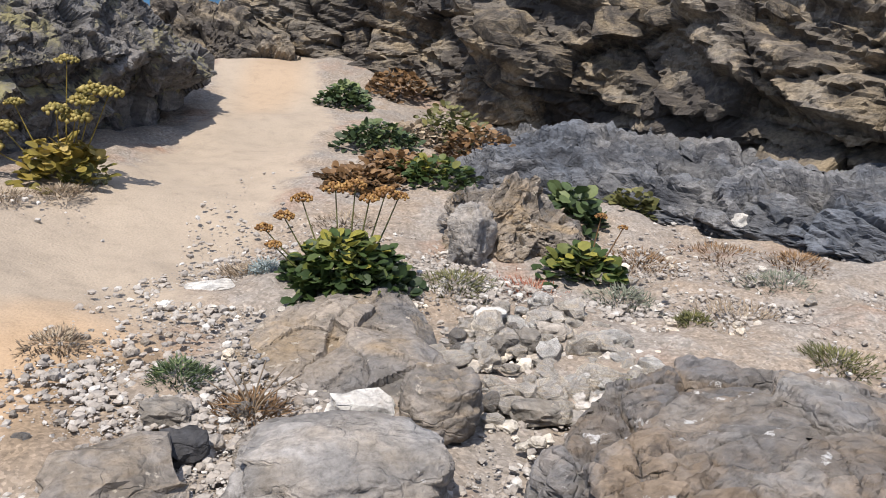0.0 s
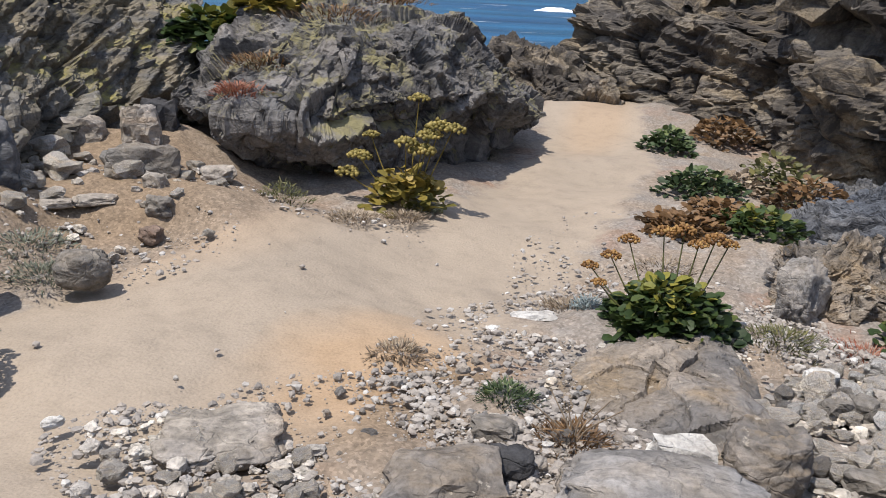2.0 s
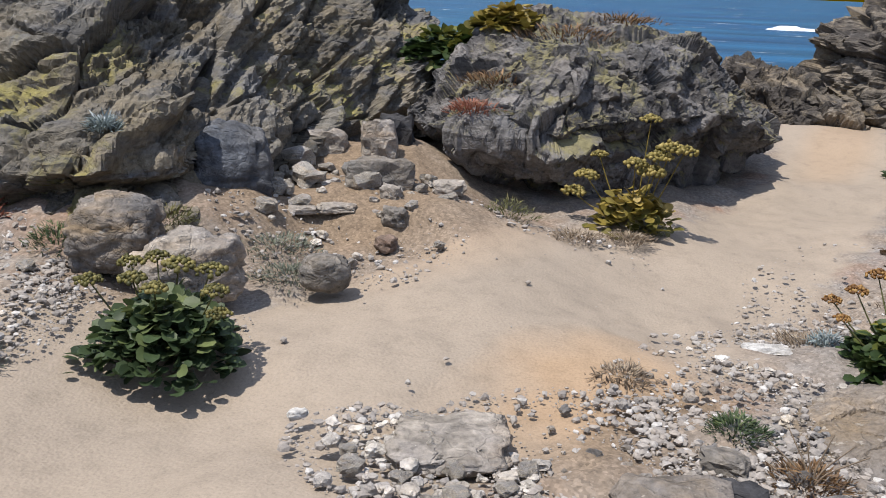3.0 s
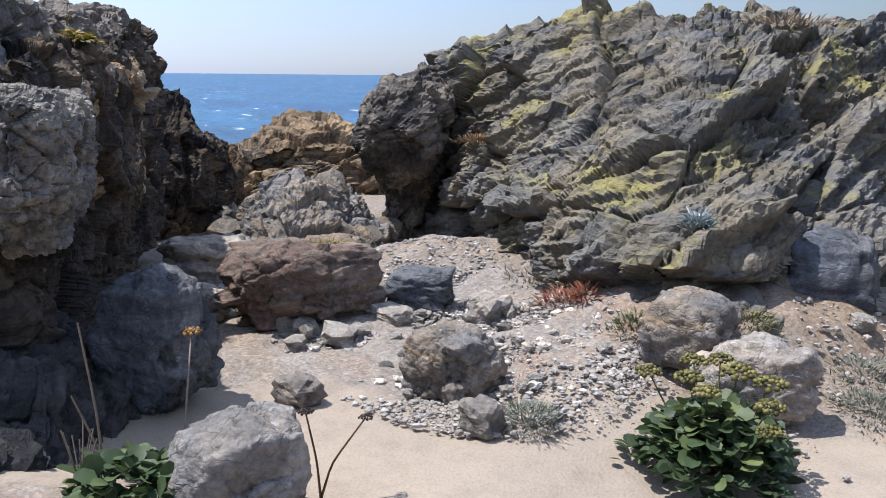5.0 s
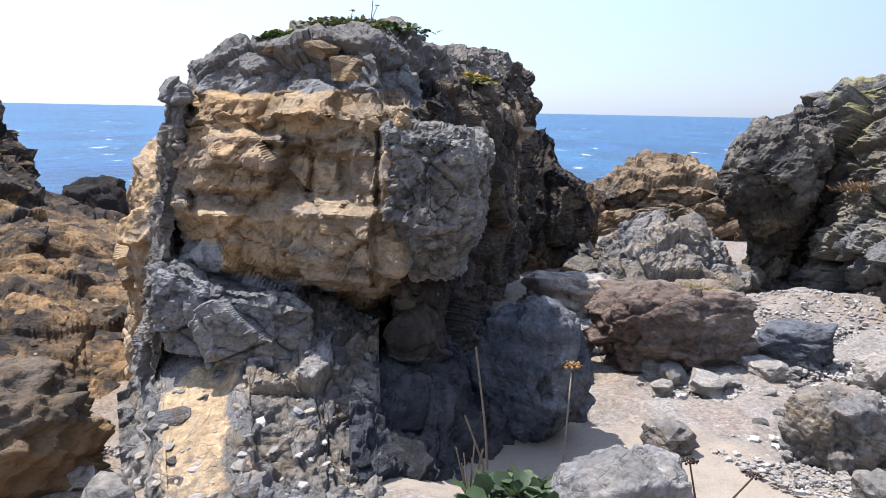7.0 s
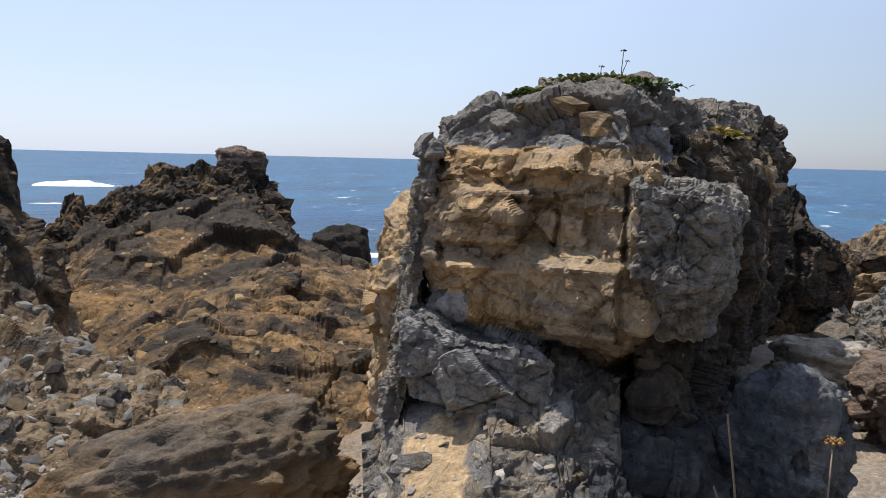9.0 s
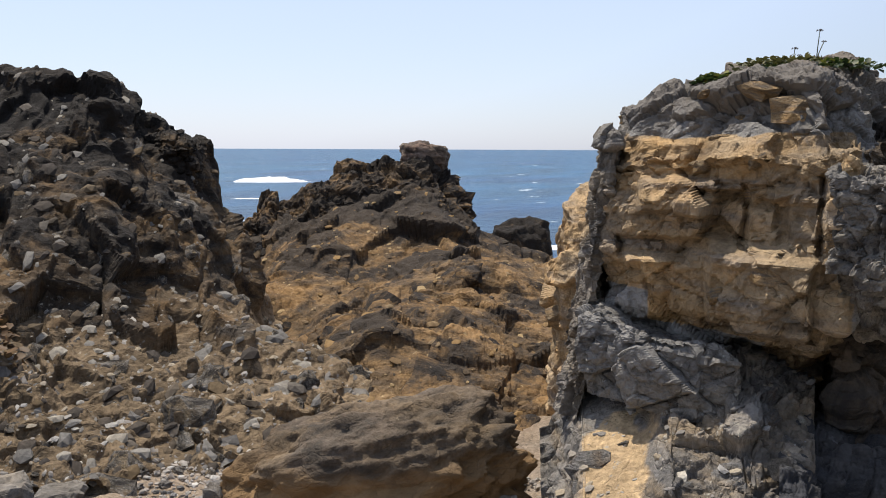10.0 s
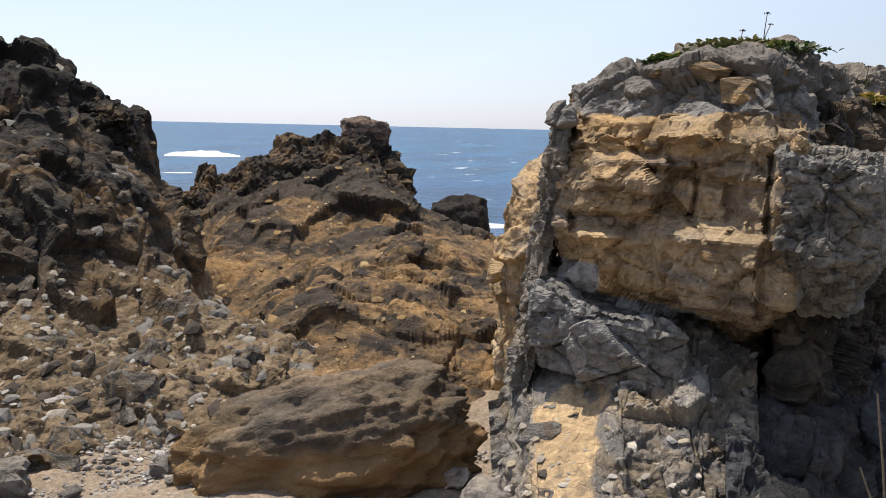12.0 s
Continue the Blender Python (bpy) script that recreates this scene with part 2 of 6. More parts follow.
def slope(name, material, profiles, reach, nu=420, nv=200, size=0.7, amp=0.14, bed=(12, 30, 2.2), seed=1, joints=0.4, rough=0.16, ledge=0.0, fine=1.0, bulge=0.8,
          label="", category="rock", loose=0, loose_size=(.1, .3), loose_mat=None, zone_at=None, calm=None, parent=None):
    """A rocky slope that rises away from the path, broken into blocks. reach: its nearest and farthest distance. zone_at: (height, softness) below which
    the second stone lies. calm: (azimuth, half width, farthest distance) of a smooth runnel that is filled with it."""
    keys = sorted(profiles)
    az, t = np.meshgrid(np.linspace(keys[0], keys[-1], nu), np.linspace(0, 1, nv), indexing="ij")
    d = reach[0] * (reach[1] / reach[0]) ** t
    z = lie(profiles, az.ravel(), d.ravel()).reshape(nu, nv)
    for _ in range(6):
        pad = np.pad(z, 1, "edge")
        z = (pad[:-2, 1:-1] + pad[2:, 1:-1] + pad[1:-1, :-2] + pad[1:-1, 2:] + 2 * z) / 6
    g = np.stack([-np.sin(np.radians(az)) * d, np.cos(np.radians(az)) * d, z], 2)
    n = grid_normals(g, False).reshape(-1, 3)
    n = n * np.where(n[:, 2:] < 0, -1, 1)
    p = g.reshape(-1, 3)
    out, cell = relief(p, size, amp, bedding(*bed), seed, joints, rough, ledge, fine)
    out = out + vnoise(p / (size * 2.3), seed + 90) * amp * bulge
    if calm:
        out = out * (1 - np.clip(1.5 - np.abs(az.ravel() - calm[0]) / calm[1], 0, 1)) - .05 * np.clip(1.5 - np.abs(az.ravel() - calm[0]) / calm[1], 0, 1)
    out = np.pad(out.reshape(nu, nv), 1, "edge")
    out = ((out[:-2, 1:-1] + out[2:, 1:-1] + out[1:-1, :-2] + out[1:-1, 2:] + 2 * out[1:-1, 1:-1]) / 6).ravel()
    p = p + n * out[:, None]
    me = mesh_of(name, p, grid_faces(nu, nv, False)[:, ::-1], False, cell)
    if calm:
        flow = fbm(p * 3.0, 4, seed + 7)
        zone = np.clip(1.25 - np.abs(az.ravel() - calm[0] + 1.2 * flow) / calm[1] + .3 * flow, 0, 1) * np.clip((calm[2] - d.ravel()) / .12 + flow, 0, 1)
        me.attributes.new("zone", "FLOAT", "POINT").data.foreach_set("value", zone.astype(np.float32))
    if zone_at:
        zone = np.clip((zone_at[0] - p[:, 2]) / zone_at[1] + .5 + .5 * fbm(p * 1.3, 3, seed + 7), 0, 1)
        me.attributes.new("zone", "FLOAT", "POINT").data.foreach_set("value", zone.astype(np.float32))
    me.materials.append(material)
    ob = new(name, me)
    rng = np.random.default_rng(seed)
    sets = [stone_mesh("block", loose_mat or material, (1, 1, 1), seed + 200 + j, 2, amp=.3, square=.85) for j in range(4 if loose else 0)]
    turn_bed = Matrix.Rotation(radians(bed[1]), 4, "Z") @ Matrix.Rotation(radians(bed[0]), 4, "X")
    for j in range(loose):
        i = rng.integers(nu) * nv + int(nv * .72 * rng.random())
        s_ = loose_size[0] + (loose_size[1] - loose_size[0]) * rng.random() ** 2
        b = new("block", sets[j % 4])
        b.parent = ob
        b.matrix_world = (Matrix.Translation(Vector(p[i]) - Vector(n[i]) * s_ * .2) @ turn_bed @ pose(0, 0, 0, rng.normal(0, 12), rng.normal(0, 12), rng.uniform(0, 360))
                          @ Matrix.Diagonal((s_, s_ * rng.uniform(.5, .95), s_ * rng.uniform(.25, .6), 1)) @ Matrix.Translation((0, 0, -.5)))
    if parent:
        ob.parent = parent
        return tagged(ob, label)
    return tagged(ob, label, category)


_ico = {}


def ico(level):
    if level not in _ico:
        bm = bmesh.new()
        bmesh.ops.create_icosphere(bm, subdivisions=level, radius=1)
        _ico[level] = (np.array([v.co for v in bm.verts]), np.array([[v.index for v in f.verts] for f in bm.faces]))
        bm.free()
    return _ico[level]


def stone_mesh(name, material, dims, seed, level=4, size=0.95, amp=0.2, square=0.4, rough=0.1, flat=1.25):
    """A broken stone: a rounded block with facets. dims: its length, width and height; its base is at z 0."""
    v, f = ico(level)
    # towards a box
    m = np.max(np.abs(v), axis=1, keepdims=True)
    p = v * (1 - square) + v / m * square * 0.8
    bed = bedding(15 + 20 * math.sin(seed), 40 * seed, flat)
    d, cell = relief(p + seed * 7.7, size, amp, bed, seed * 11 + 5, 0.25, rough)
    d2 = fbm(p * 0.9 + seed, 2, seed) * 0.16
    p = p * (1 + d + d2)[:, None]
    p = p / np.abs(p).max(0)
    p = p * np.array(dims) / 2
    p[:, 2] -= p[:, 2].min()
    me = mesh_of(name, p, f, level > 3, cell)
    me.materials.append(material)
    return me


def stone(name, material, xy, dims, seed, turn=0, sink=0.12, label="", category="rock", group="", level=4, z=None, lean=(0, 0), **kw):
    me = stone_mesh(name, material, dims, seed, level, **kw)
    ob = new(name, me)
    xy = [float(c) for c in laid(*xy)[:2]]
    zz = float(ground_z(np.array([xy]))[0]) if z is None else z
    ob.matrix_world = pose(xy[0], xy[1], zz - sink * dims[2], lean[0], lean[1], turn)
    return tagged(ob, label, category, group)


def strew(ob, material, n, lo, hi, seed, bed=(20, 40), low=-9.0, high=9.0, far=99.0, steep=0.35):
    """Angular chips that lie on a rock, joined into one mesh: too many to count."""
    me = ob.data
    co, no = np.empty(len(me.vertices) * 3, dtype=np.float32), np.empty(len(me.vertices) * 3, dtype=np.float32)
    me.vertices.foreach_get("co", co)
    me.vertex_normals.foreach_get("vector", no)
    co, no = co.reshape(-1, 3), no.reshape(-1, 3)
    pick = np.flatnonzero((no[:, 2] > steep) & (co[:, 2] > low) & (co[:, 2] < high) & (np.hypot(co[:, 0], co[:, 1]) < far))
    rng = np.random.default_rng(seed)
    tv, tf = ico(1)
    base = co[pick[rng.integers(len(pick), size=n)]]
    box = tv / np.maximum(np.abs(tv).max(1, keepdims=True), 1e-6) * .55 + tv * .25
    size = lo + (hi - lo) * rng.random(n) ** 3
    v = box[None] * (1 + rng.uniform(-.3, .3, (n, len(tv), 1))) * size[:, None, None] * np.stack([np.ones(n), rng.uniform(.45, .9, n), rng.uniform(.2, .5, n)], 1)[:, None, :]
    ang = rng.uniform(0, 6.283, n)
    c, s_ = np.cos(ang)[:, None], np.sin(ang)[:, None]
    v = np.stack([v[:, :, 0] * c - v[:, :, 1] * s_, v[:, :, 0] * s_ + v[:, :, 1] * c, v[:, :, 2]], 2)
    lean = np.array(Matrix.Rotation(radians(bed[1]), 3, "Z") @ Matrix.Rotation(radians(bed[0]), 3, "X"))
    v = v @ lean.T + base[:, None]
    f = (tf[None] + np.arange(n)[:, None, None] * len(tv)).reshape(-1, 3)
    mesh = mesh_of("rubble", v.reshape(-1, 3), f, False, np.repeat(rng.random(n), len(tv)))
    mesh.materials.append(material)
    made = tagged(new("rubble", mesh), "angular stone chips lying on the rock", kind="stuff")
    made.parent = ob


# ---- ground ----
SPOTS = [(-1, 3, 0), (-1, 5, -.08), (-.7, 7, 0), (-.7, 9.5, .12), (-1, 11.5, .4), (-2.6, 2.2, 0), (-3.5, 1.1, 0), (-4.2, 1.9, .02), (.8, 3.5, -.05), (1.5, 5.2, -.12),
         (3, 6.5, -.1), (0, 1, 0), (1.7, 9, -.1), (4, 8, 0)]
BANK = [(-2.3, 5.9, .1), (-3, 5, .32), (-3.4, 5.2, .38), (-3.8, 5.8, .5), (-2.9, 4.2, .1), (-3.9, 4, .45), (-4.2, 3.4, .45), (-4, 2.7, .22), (-2.9, 3.2, .08),
        (-5.5, 2.5, .12), (-6.5, 3.2, .3), (-8.5, 3.4, 0), (-8, 2, 0)]
LOW = [(-3.4, -.2, .15), (-2.6, -.6, 0), (-4, -2.2, -.12), (-3.7, -3.9, -.3), (-5.5, -3, -.5), (-4.6, -4.4, -.35), (-6, -5, -.8), (-8, -4.5, -1), (-11, -4, -1.2), (-5.0, -2.3, -.3), (2, -2, .1), (6, 0, .2), (3, 3, 0)]


def ground_z(q):
    """Height of the ground at plan points."""
    q = np.asarray(q, dtype=float)
    z = spread(SPOTS + BANK + LOW, q, 3.2)
    seaward = q @ np.array((-0.93, 0.26))
    south = q @ np.array((-0.8, -0.6))
    fall = np.clip(np.maximum(np.maximum(seaward - 14, south - 12.5), (q[:, 1] - 17) * 0.8) * np.where(q[:, 0] > 25, 0.3, 1), 0, 40)
    far = np.clip((np.hypot(q[:, 0], q[:, 1]) - 18) / 60, 0, 1)
    z = z * (1 - far) + far * (3 + 6 * vnoise(np.column_stack([q / 90, q[:, 0] * 0]), 8)) * np.where((q[:, 0] > 5), 1, 0.2)
    return np.maximum(z - fall * 0.7 + laid(q[:, 0], q[:, 1])[2], -14)
# ---- materials ----
class Nodes:
    """A short hand for node trees."""

    def __init__(self, name):
        self.m = bpy.data.materials.new(name)
        self.m.use_nodes = True
        self.t = self.m.node_tree
        self.b = self.t.nodes["Principled BSDF"]
        self.co = self.t.nodes.new("ShaderNodeTexCoord").outputs["Object"]

    def link(self, a, b):
        self.t.links.new(a, b)

    def value(self, sock, v):
        if hasattr(v, "is_linked"):
            self.link(v, sock)
        else:
            sock.default_value = v

    def noise(self, scale, detail=4, rough=0.55, vec=None, kind="fac", dist=0.0):
        n = self.t.nodes.new("ShaderNodeTexNoise")
        n.inputs["Scale"].default_value, n.inputs["Detail"].default_value, n.inputs["Roughness"].default_value = scale, detail, rough
        n.inputs["Distortion"].default_value = dist
        self.link(vec or self.co, n.inputs["Vector"])
        return n.outputs["Fac" if kind == "fac" else "Color"]

    def cells(self, scale, feature="F1", out="Distance", vec=None):
        n = self.t.nodes.new("ShaderNodeTexVoronoi")
        n.feature = feature
        n.inputs["Scale"].default_value = scale
        self.link(vec or self.co, n.inputs["Vector"])
        return n.outputs[out]

    def stretch(self, sx, sy, sz, rot=(0, 0, 0)):
        n = self.t.nodes.new("ShaderNodeMapping")
        n.inputs["Scale"].default_value = (sx, sy, sz)
        n.inputs["Rotation"].default_value = [radians(a) for a in rot]
        self.link(self.co, n.inputs["Vector"])
        return n.outputs[0]

    def ramp(self, fac, *stops):
        n = self.t.nodes.new("ShaderNodeValToRGB")
        e = n.color_ramp.elements
        while len(e) < len(stops):
            e.new(0.5)
        for k, (p, c) in enumerate(stops):
            e[k].position = p
            e[k].color = (*c, 1) if isinstance(c, tuple) else (c, c, c, 1)
        self.link(fac, n.inputs[0])
        return n.outputs[0]

    def mix(self, fac, a, b, mode="MIX"):
        n = self.t.nodes.new("ShaderNodeMix")
        n.data_type, n.blend_type = "RGBA", mode
        for s, v in ((n.inputs[0], fac), (n.inputs[6], a), (n.inputs[7], b)):
            if isinstance(v, tuple):
                v = (*v, 1)
            self.value(s, v)
        return n.outputs[2]

    def math(self, op, a, b=0.0, clamp=False):
        n = self.t.nodes.new("ShaderNodeMath")
        n.operation, n.use_clamp = op, clamp
        self.value(n.inputs[0], a)
        self.value(n.inputs[1], b)
        return n.outputs[0]

    def attr(self, name):
        n = self.t.nodes.new("ShaderNodeAttribute")
        n.attribute_name = name
        return n.outputs["Fac"]

    def up(self):
        g = self.t.nodes.new("ShaderNodeNewGeometry")
        s = self.t.nodes.new("ShaderNodeSeparateXYZ")
        self.link(g.outputs["Normal"], s.inputs[0])
        return s.outputs[2]

    def rnd(self):
        return self.t.nodes.new("ShaderNodeObjectInfo").outputs["Random"]

    def done(self, colour, rough=0.9, bump=None, dist=0.01, strength=0.6, spec=0.3):
        self.value(self.b.inputs["Base Color"], (*colour, 1) if isinstance(colour, tuple) else colour)
        self.value(self.b.inputs["Roughness"], rough)
        self.b.inputs["Specular IOR Level"].default_value = spec
        if bump is not None:
            n = self.t.nodes.new("ShaderNodeBump")
            n.inputs["Distance"].default_value, n.inputs["Strength"].default_value = dist, strength
            self.link(bump, n.inputs["Height"])
            self.link(n.outputs[0], self.b.inputs["Normal"])
        return self.m


def rock_material(name, main, second, third, patch=0.9, crust=None, crust_at=0.55, lichen=None, lichen_at=0.6, pale=None, pale_at=0.68, grain=1.0, strata=(12, 0, 30), crust_z=None, tone=0.67, spots=2.6, other=None, under=None):
    """Weathered rock: three stone colours in patches, beds and blocks, with dark crust, lichen and pale chips."""
    n = Nodes(name)
    main, second, third, crust, lichen, pale = [tuple(tone * x for x in c) if c else None for c in (main, second, third, crust, lichen, pale)]
    big = n.noise(patch, 6, 0.62, dist=0.4)
    c = n.mix(n.ramp(big, (0.40, 0.0), (0.58, 1.0)), main, second)
    beds = n.noise(3.0, 5, 0.6, n.stretch(0.5, 0.5, 4.0, strata))
    c = n.mix(n.ramp(beds, (0.48, 0.0), (0.66, 0.85)), c, third)
    if other:            # another stone where the zone says so
        o = n.mix(n.ramp(n.noise(2.2, 6, 0.65), (0.4, 0.0), (0.62, 1.0)), tuple(x * tone for x in other), tuple(x * tone * 1.45 for x in other))
        c = n.mix(n.ramp(n.math("ADD", n.attr("zone"), n.math("MULTIPLY", n.math("SUBTRACT", n.noise(5, 5, 0.65), 0.5), 0.7)), (0.4, 0.0), (0.6, 1.0)), c, o)
    cell = n.attr("cell")
    c = n.mix(0.75, c, n.ramp(cell, (0.1, 0.55), (0.9, 1.35)), "MULTIPLY")
    fine = n.noise(26 * grain, 8, 0.7)
    c = n.mix(0.9, c, n.ramp(fine, (0.28, 0.5), (0.5, 1.0), (0.75, 1.5)), "MULTIPLY")
    if pale:
        c = n.mix(n.ramp(n.noise(15 * grain, 5, 0.62), (pale_at, 0.0), (pale_at + 0.04, 0.9)), c, pale)
    if crust:
        m = n.noise(patch * 1.7, 9, 0.72, dist=0.6)
        if crust_z:      # the crust grows with the height over the spray
            sep = n.t.nodes.new("ShaderNodeSeparateXYZ")
            n.link(n.co, sep.inputs[0])
            m = n.math("ADD", m, n.math("MULTIPLY", n.math("SUBTRACT", sep.outputs[2], crust_z[0]), crust_z[1]))
        m = n.ramp(m, (crust_at - 0.05, 0.0), (crust_at + 0.06, 0.92))
        c = n.mix(m, c, crust)
    if lichen:
        m = n.math("MULTIPLY", n.ramp(n.noise(spots, 9, 0.7, dist=0.3), (lichen_at - 0.05, 0.0), (lichen_at + 0.05, 0.9)), n.ramp(n.up(), (0.05, 0.0), (0.35, 1.0)))
        c = n.mix(m, c, lichen)
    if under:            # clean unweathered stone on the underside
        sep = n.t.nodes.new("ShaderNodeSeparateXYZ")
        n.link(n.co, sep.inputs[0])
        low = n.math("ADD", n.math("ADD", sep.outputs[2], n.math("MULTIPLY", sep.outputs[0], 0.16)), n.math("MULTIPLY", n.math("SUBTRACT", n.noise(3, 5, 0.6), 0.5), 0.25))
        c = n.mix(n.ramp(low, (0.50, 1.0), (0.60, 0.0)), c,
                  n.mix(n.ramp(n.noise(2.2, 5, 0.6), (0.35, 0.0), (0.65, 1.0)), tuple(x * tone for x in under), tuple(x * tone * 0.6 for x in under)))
    v = n.stretch(1, 1, 1.7, strata)
    wv = n.t.nodes.new("ShaderNodeVectorMath")
    wv.operation = "MULTIPLY_ADD"
    n.link(n.noise(6 * grain, 3, 0.6, kind="col"), wv.inputs[0])
    wv.inputs[1].default_value = (0.22 / grain,) * 3
    n.link(v, wv.inputs[2])
    v = wv.outputs[0]
    crack = n.ramp(n.cells(4.5 * grain, "DISTANCE_TO_EDGE", vec=v), (0.0, 0.0), (0.03, 1.0))
    c = n.mix(n.math("MULTIPLY", n.math("SUBTRACT", 1.0, crack), n.ramp(n.noise(1.6, 4), (0.45, 0.0), (0.62, 0.22))), c, tuple(0.35 * x for x in third))
    h = n.math("MULTIPLY", n.noise(26 * grain, 9, 0.72), 0.8)
    for scale, part_ in ((11, 0.55), (31, 0.28)):
        h = n.math("ADD", h, n.math("MULTIPLY", n.ramp(n.cells(scale * grain, "F1", "Color", v), (0.0, 0.0), (1.0, 1.0)), part_))
        h = n.math("SUBTRACT", h, n.math("MULTIPLY", n.cells(scale * grain, "F1", "Distance", v), part_))
    h = n.math("ADD", h, n.math("MULTIPLY", crack, 0.22))
    return n.done(c, 0.92, h, 0.022 / grain, 0.9, 0.2)


ochre_rock = rock_material("ochre_rock", (0.46, 0.295, 0.14), (0.38, 0.282, 0.175), (0.22, 0.19, 0.16), 1.3, crust=(0.165, 0.148, 0.13), crust_at=0.6, crust_z=(1.66, 1.1), tone=0.9, other=(0.21, 0.203, 0.192), pale=(0.516, 0.417, 0.294), pale_at=0.68)
grey_rock = rock_material("grey_rock", (0.186, 0.177, 0.164), (0.255, 0.213, 0.164), (0.137, 0.131, 0.127), 1.3, crust=(0.0637, 0.0601, 0.0601), crust_at=0.6, pale=(0.382, 0.364, 0.337), pale_at=0.66, tone=0.85)
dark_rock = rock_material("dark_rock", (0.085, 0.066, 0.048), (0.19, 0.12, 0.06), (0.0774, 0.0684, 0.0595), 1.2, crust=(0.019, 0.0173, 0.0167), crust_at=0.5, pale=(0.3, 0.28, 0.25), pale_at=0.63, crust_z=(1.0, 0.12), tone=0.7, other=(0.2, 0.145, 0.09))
chip_rock = rock_material("chip_rock", (0.24, 0.225, 0.205), (0.13, 0.11, 0.09), (0.26, 0.19, 0.11), 1.5, crust=(0.03, 0.027, 0.025), crust_at=0.52, pale=(0.36, 0.34, 0.31), pale_at=0.6, tone=0.9)
lichen_rock = rock_material("lichen_rock", (0.14, 0.136, 0.126), (0.189, 0.161, 0.115), (0.105, 0.105, 0.108), 1.0, crust=(0.0595, 0.056, 0.056), crust_at=0.62, lichen=(0.29, 0.255, 0.09), lichen_at=0.585, tone=0.9, spots=1.3, pale=(0.252, 0.245, 0.231), pale_at=0.66, strata=(38, 0, -50))
tan_rock = rock_material("tan_rock", (0.27, 0.215, 0.145), (0.19, 0.165, 0.132), (0.14, 0.128, 0.117), 0.8, crust=(0.0569, 0.0507, 0.0464), crust_at=0.49, pale=(0.367, 0.306, 0.219), tone=0.85)
# blue-grey stone, its tone lowered further to stand for shade on the apron
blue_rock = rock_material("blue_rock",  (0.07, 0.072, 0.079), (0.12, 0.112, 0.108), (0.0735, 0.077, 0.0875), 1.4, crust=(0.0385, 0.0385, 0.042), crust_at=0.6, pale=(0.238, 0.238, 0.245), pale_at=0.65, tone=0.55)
shelf_rock = rock_material("shelf_rock", (0.116, 0.127, 0.146), (0.169, 0.165, 0.162), (0.077, 0.0832, 0.0963), 1.0, crust=(0.0462, 0.0477, 0.0539), crust_at=0.56, pale=(0.254, 0.246, 0.239), pale_at=0.66, tone=0.85)
path_rock = rock_material("path_rock", (0.125, 0.122, 0.12), (0.19, 0.175, 0.16), (0.07, 0.068, 0.07), 1.2, crust=(0.038, 0.036, 0.035), crust_at=0.57, lichen=(0.24, 0.215, 0.11), lichen_at=0.55, tone=0.9, pale=(0.252, 0.231, 0.203), pale_at=0.68)
brown_rock = rock_material("brown_rock", (0.17, 0.115, 0.0884), (0.208, 0.17, 0.136), (0.104, 0.0832, 0.069), 1.8, crust=(0.0567, 0.0491, 0.0435), crust_at=0.6, tone=0.95, pale=(0.312, 0.255, 0.198))
pale_rock = rock_material("pale_rock", (0.408, 0.361, 0.301), (0.301, 0.275, 0.25), (0.446, 0.346, 0.25), 1.6, crust=(0.184, 0.164, 0.144), crust_at=0.66, pale=(0.656, 0.604, 0.537), pale_at=0.67, tone=0.8)
white_rock = rock_material("white_rock", (0.6, 0.58, 0.54), (0.44, 0.42, 0.39), (0.52, 0.47, 0.41), 3.0, pale=(0.7, 0.68, 0.65), tone=0.9)


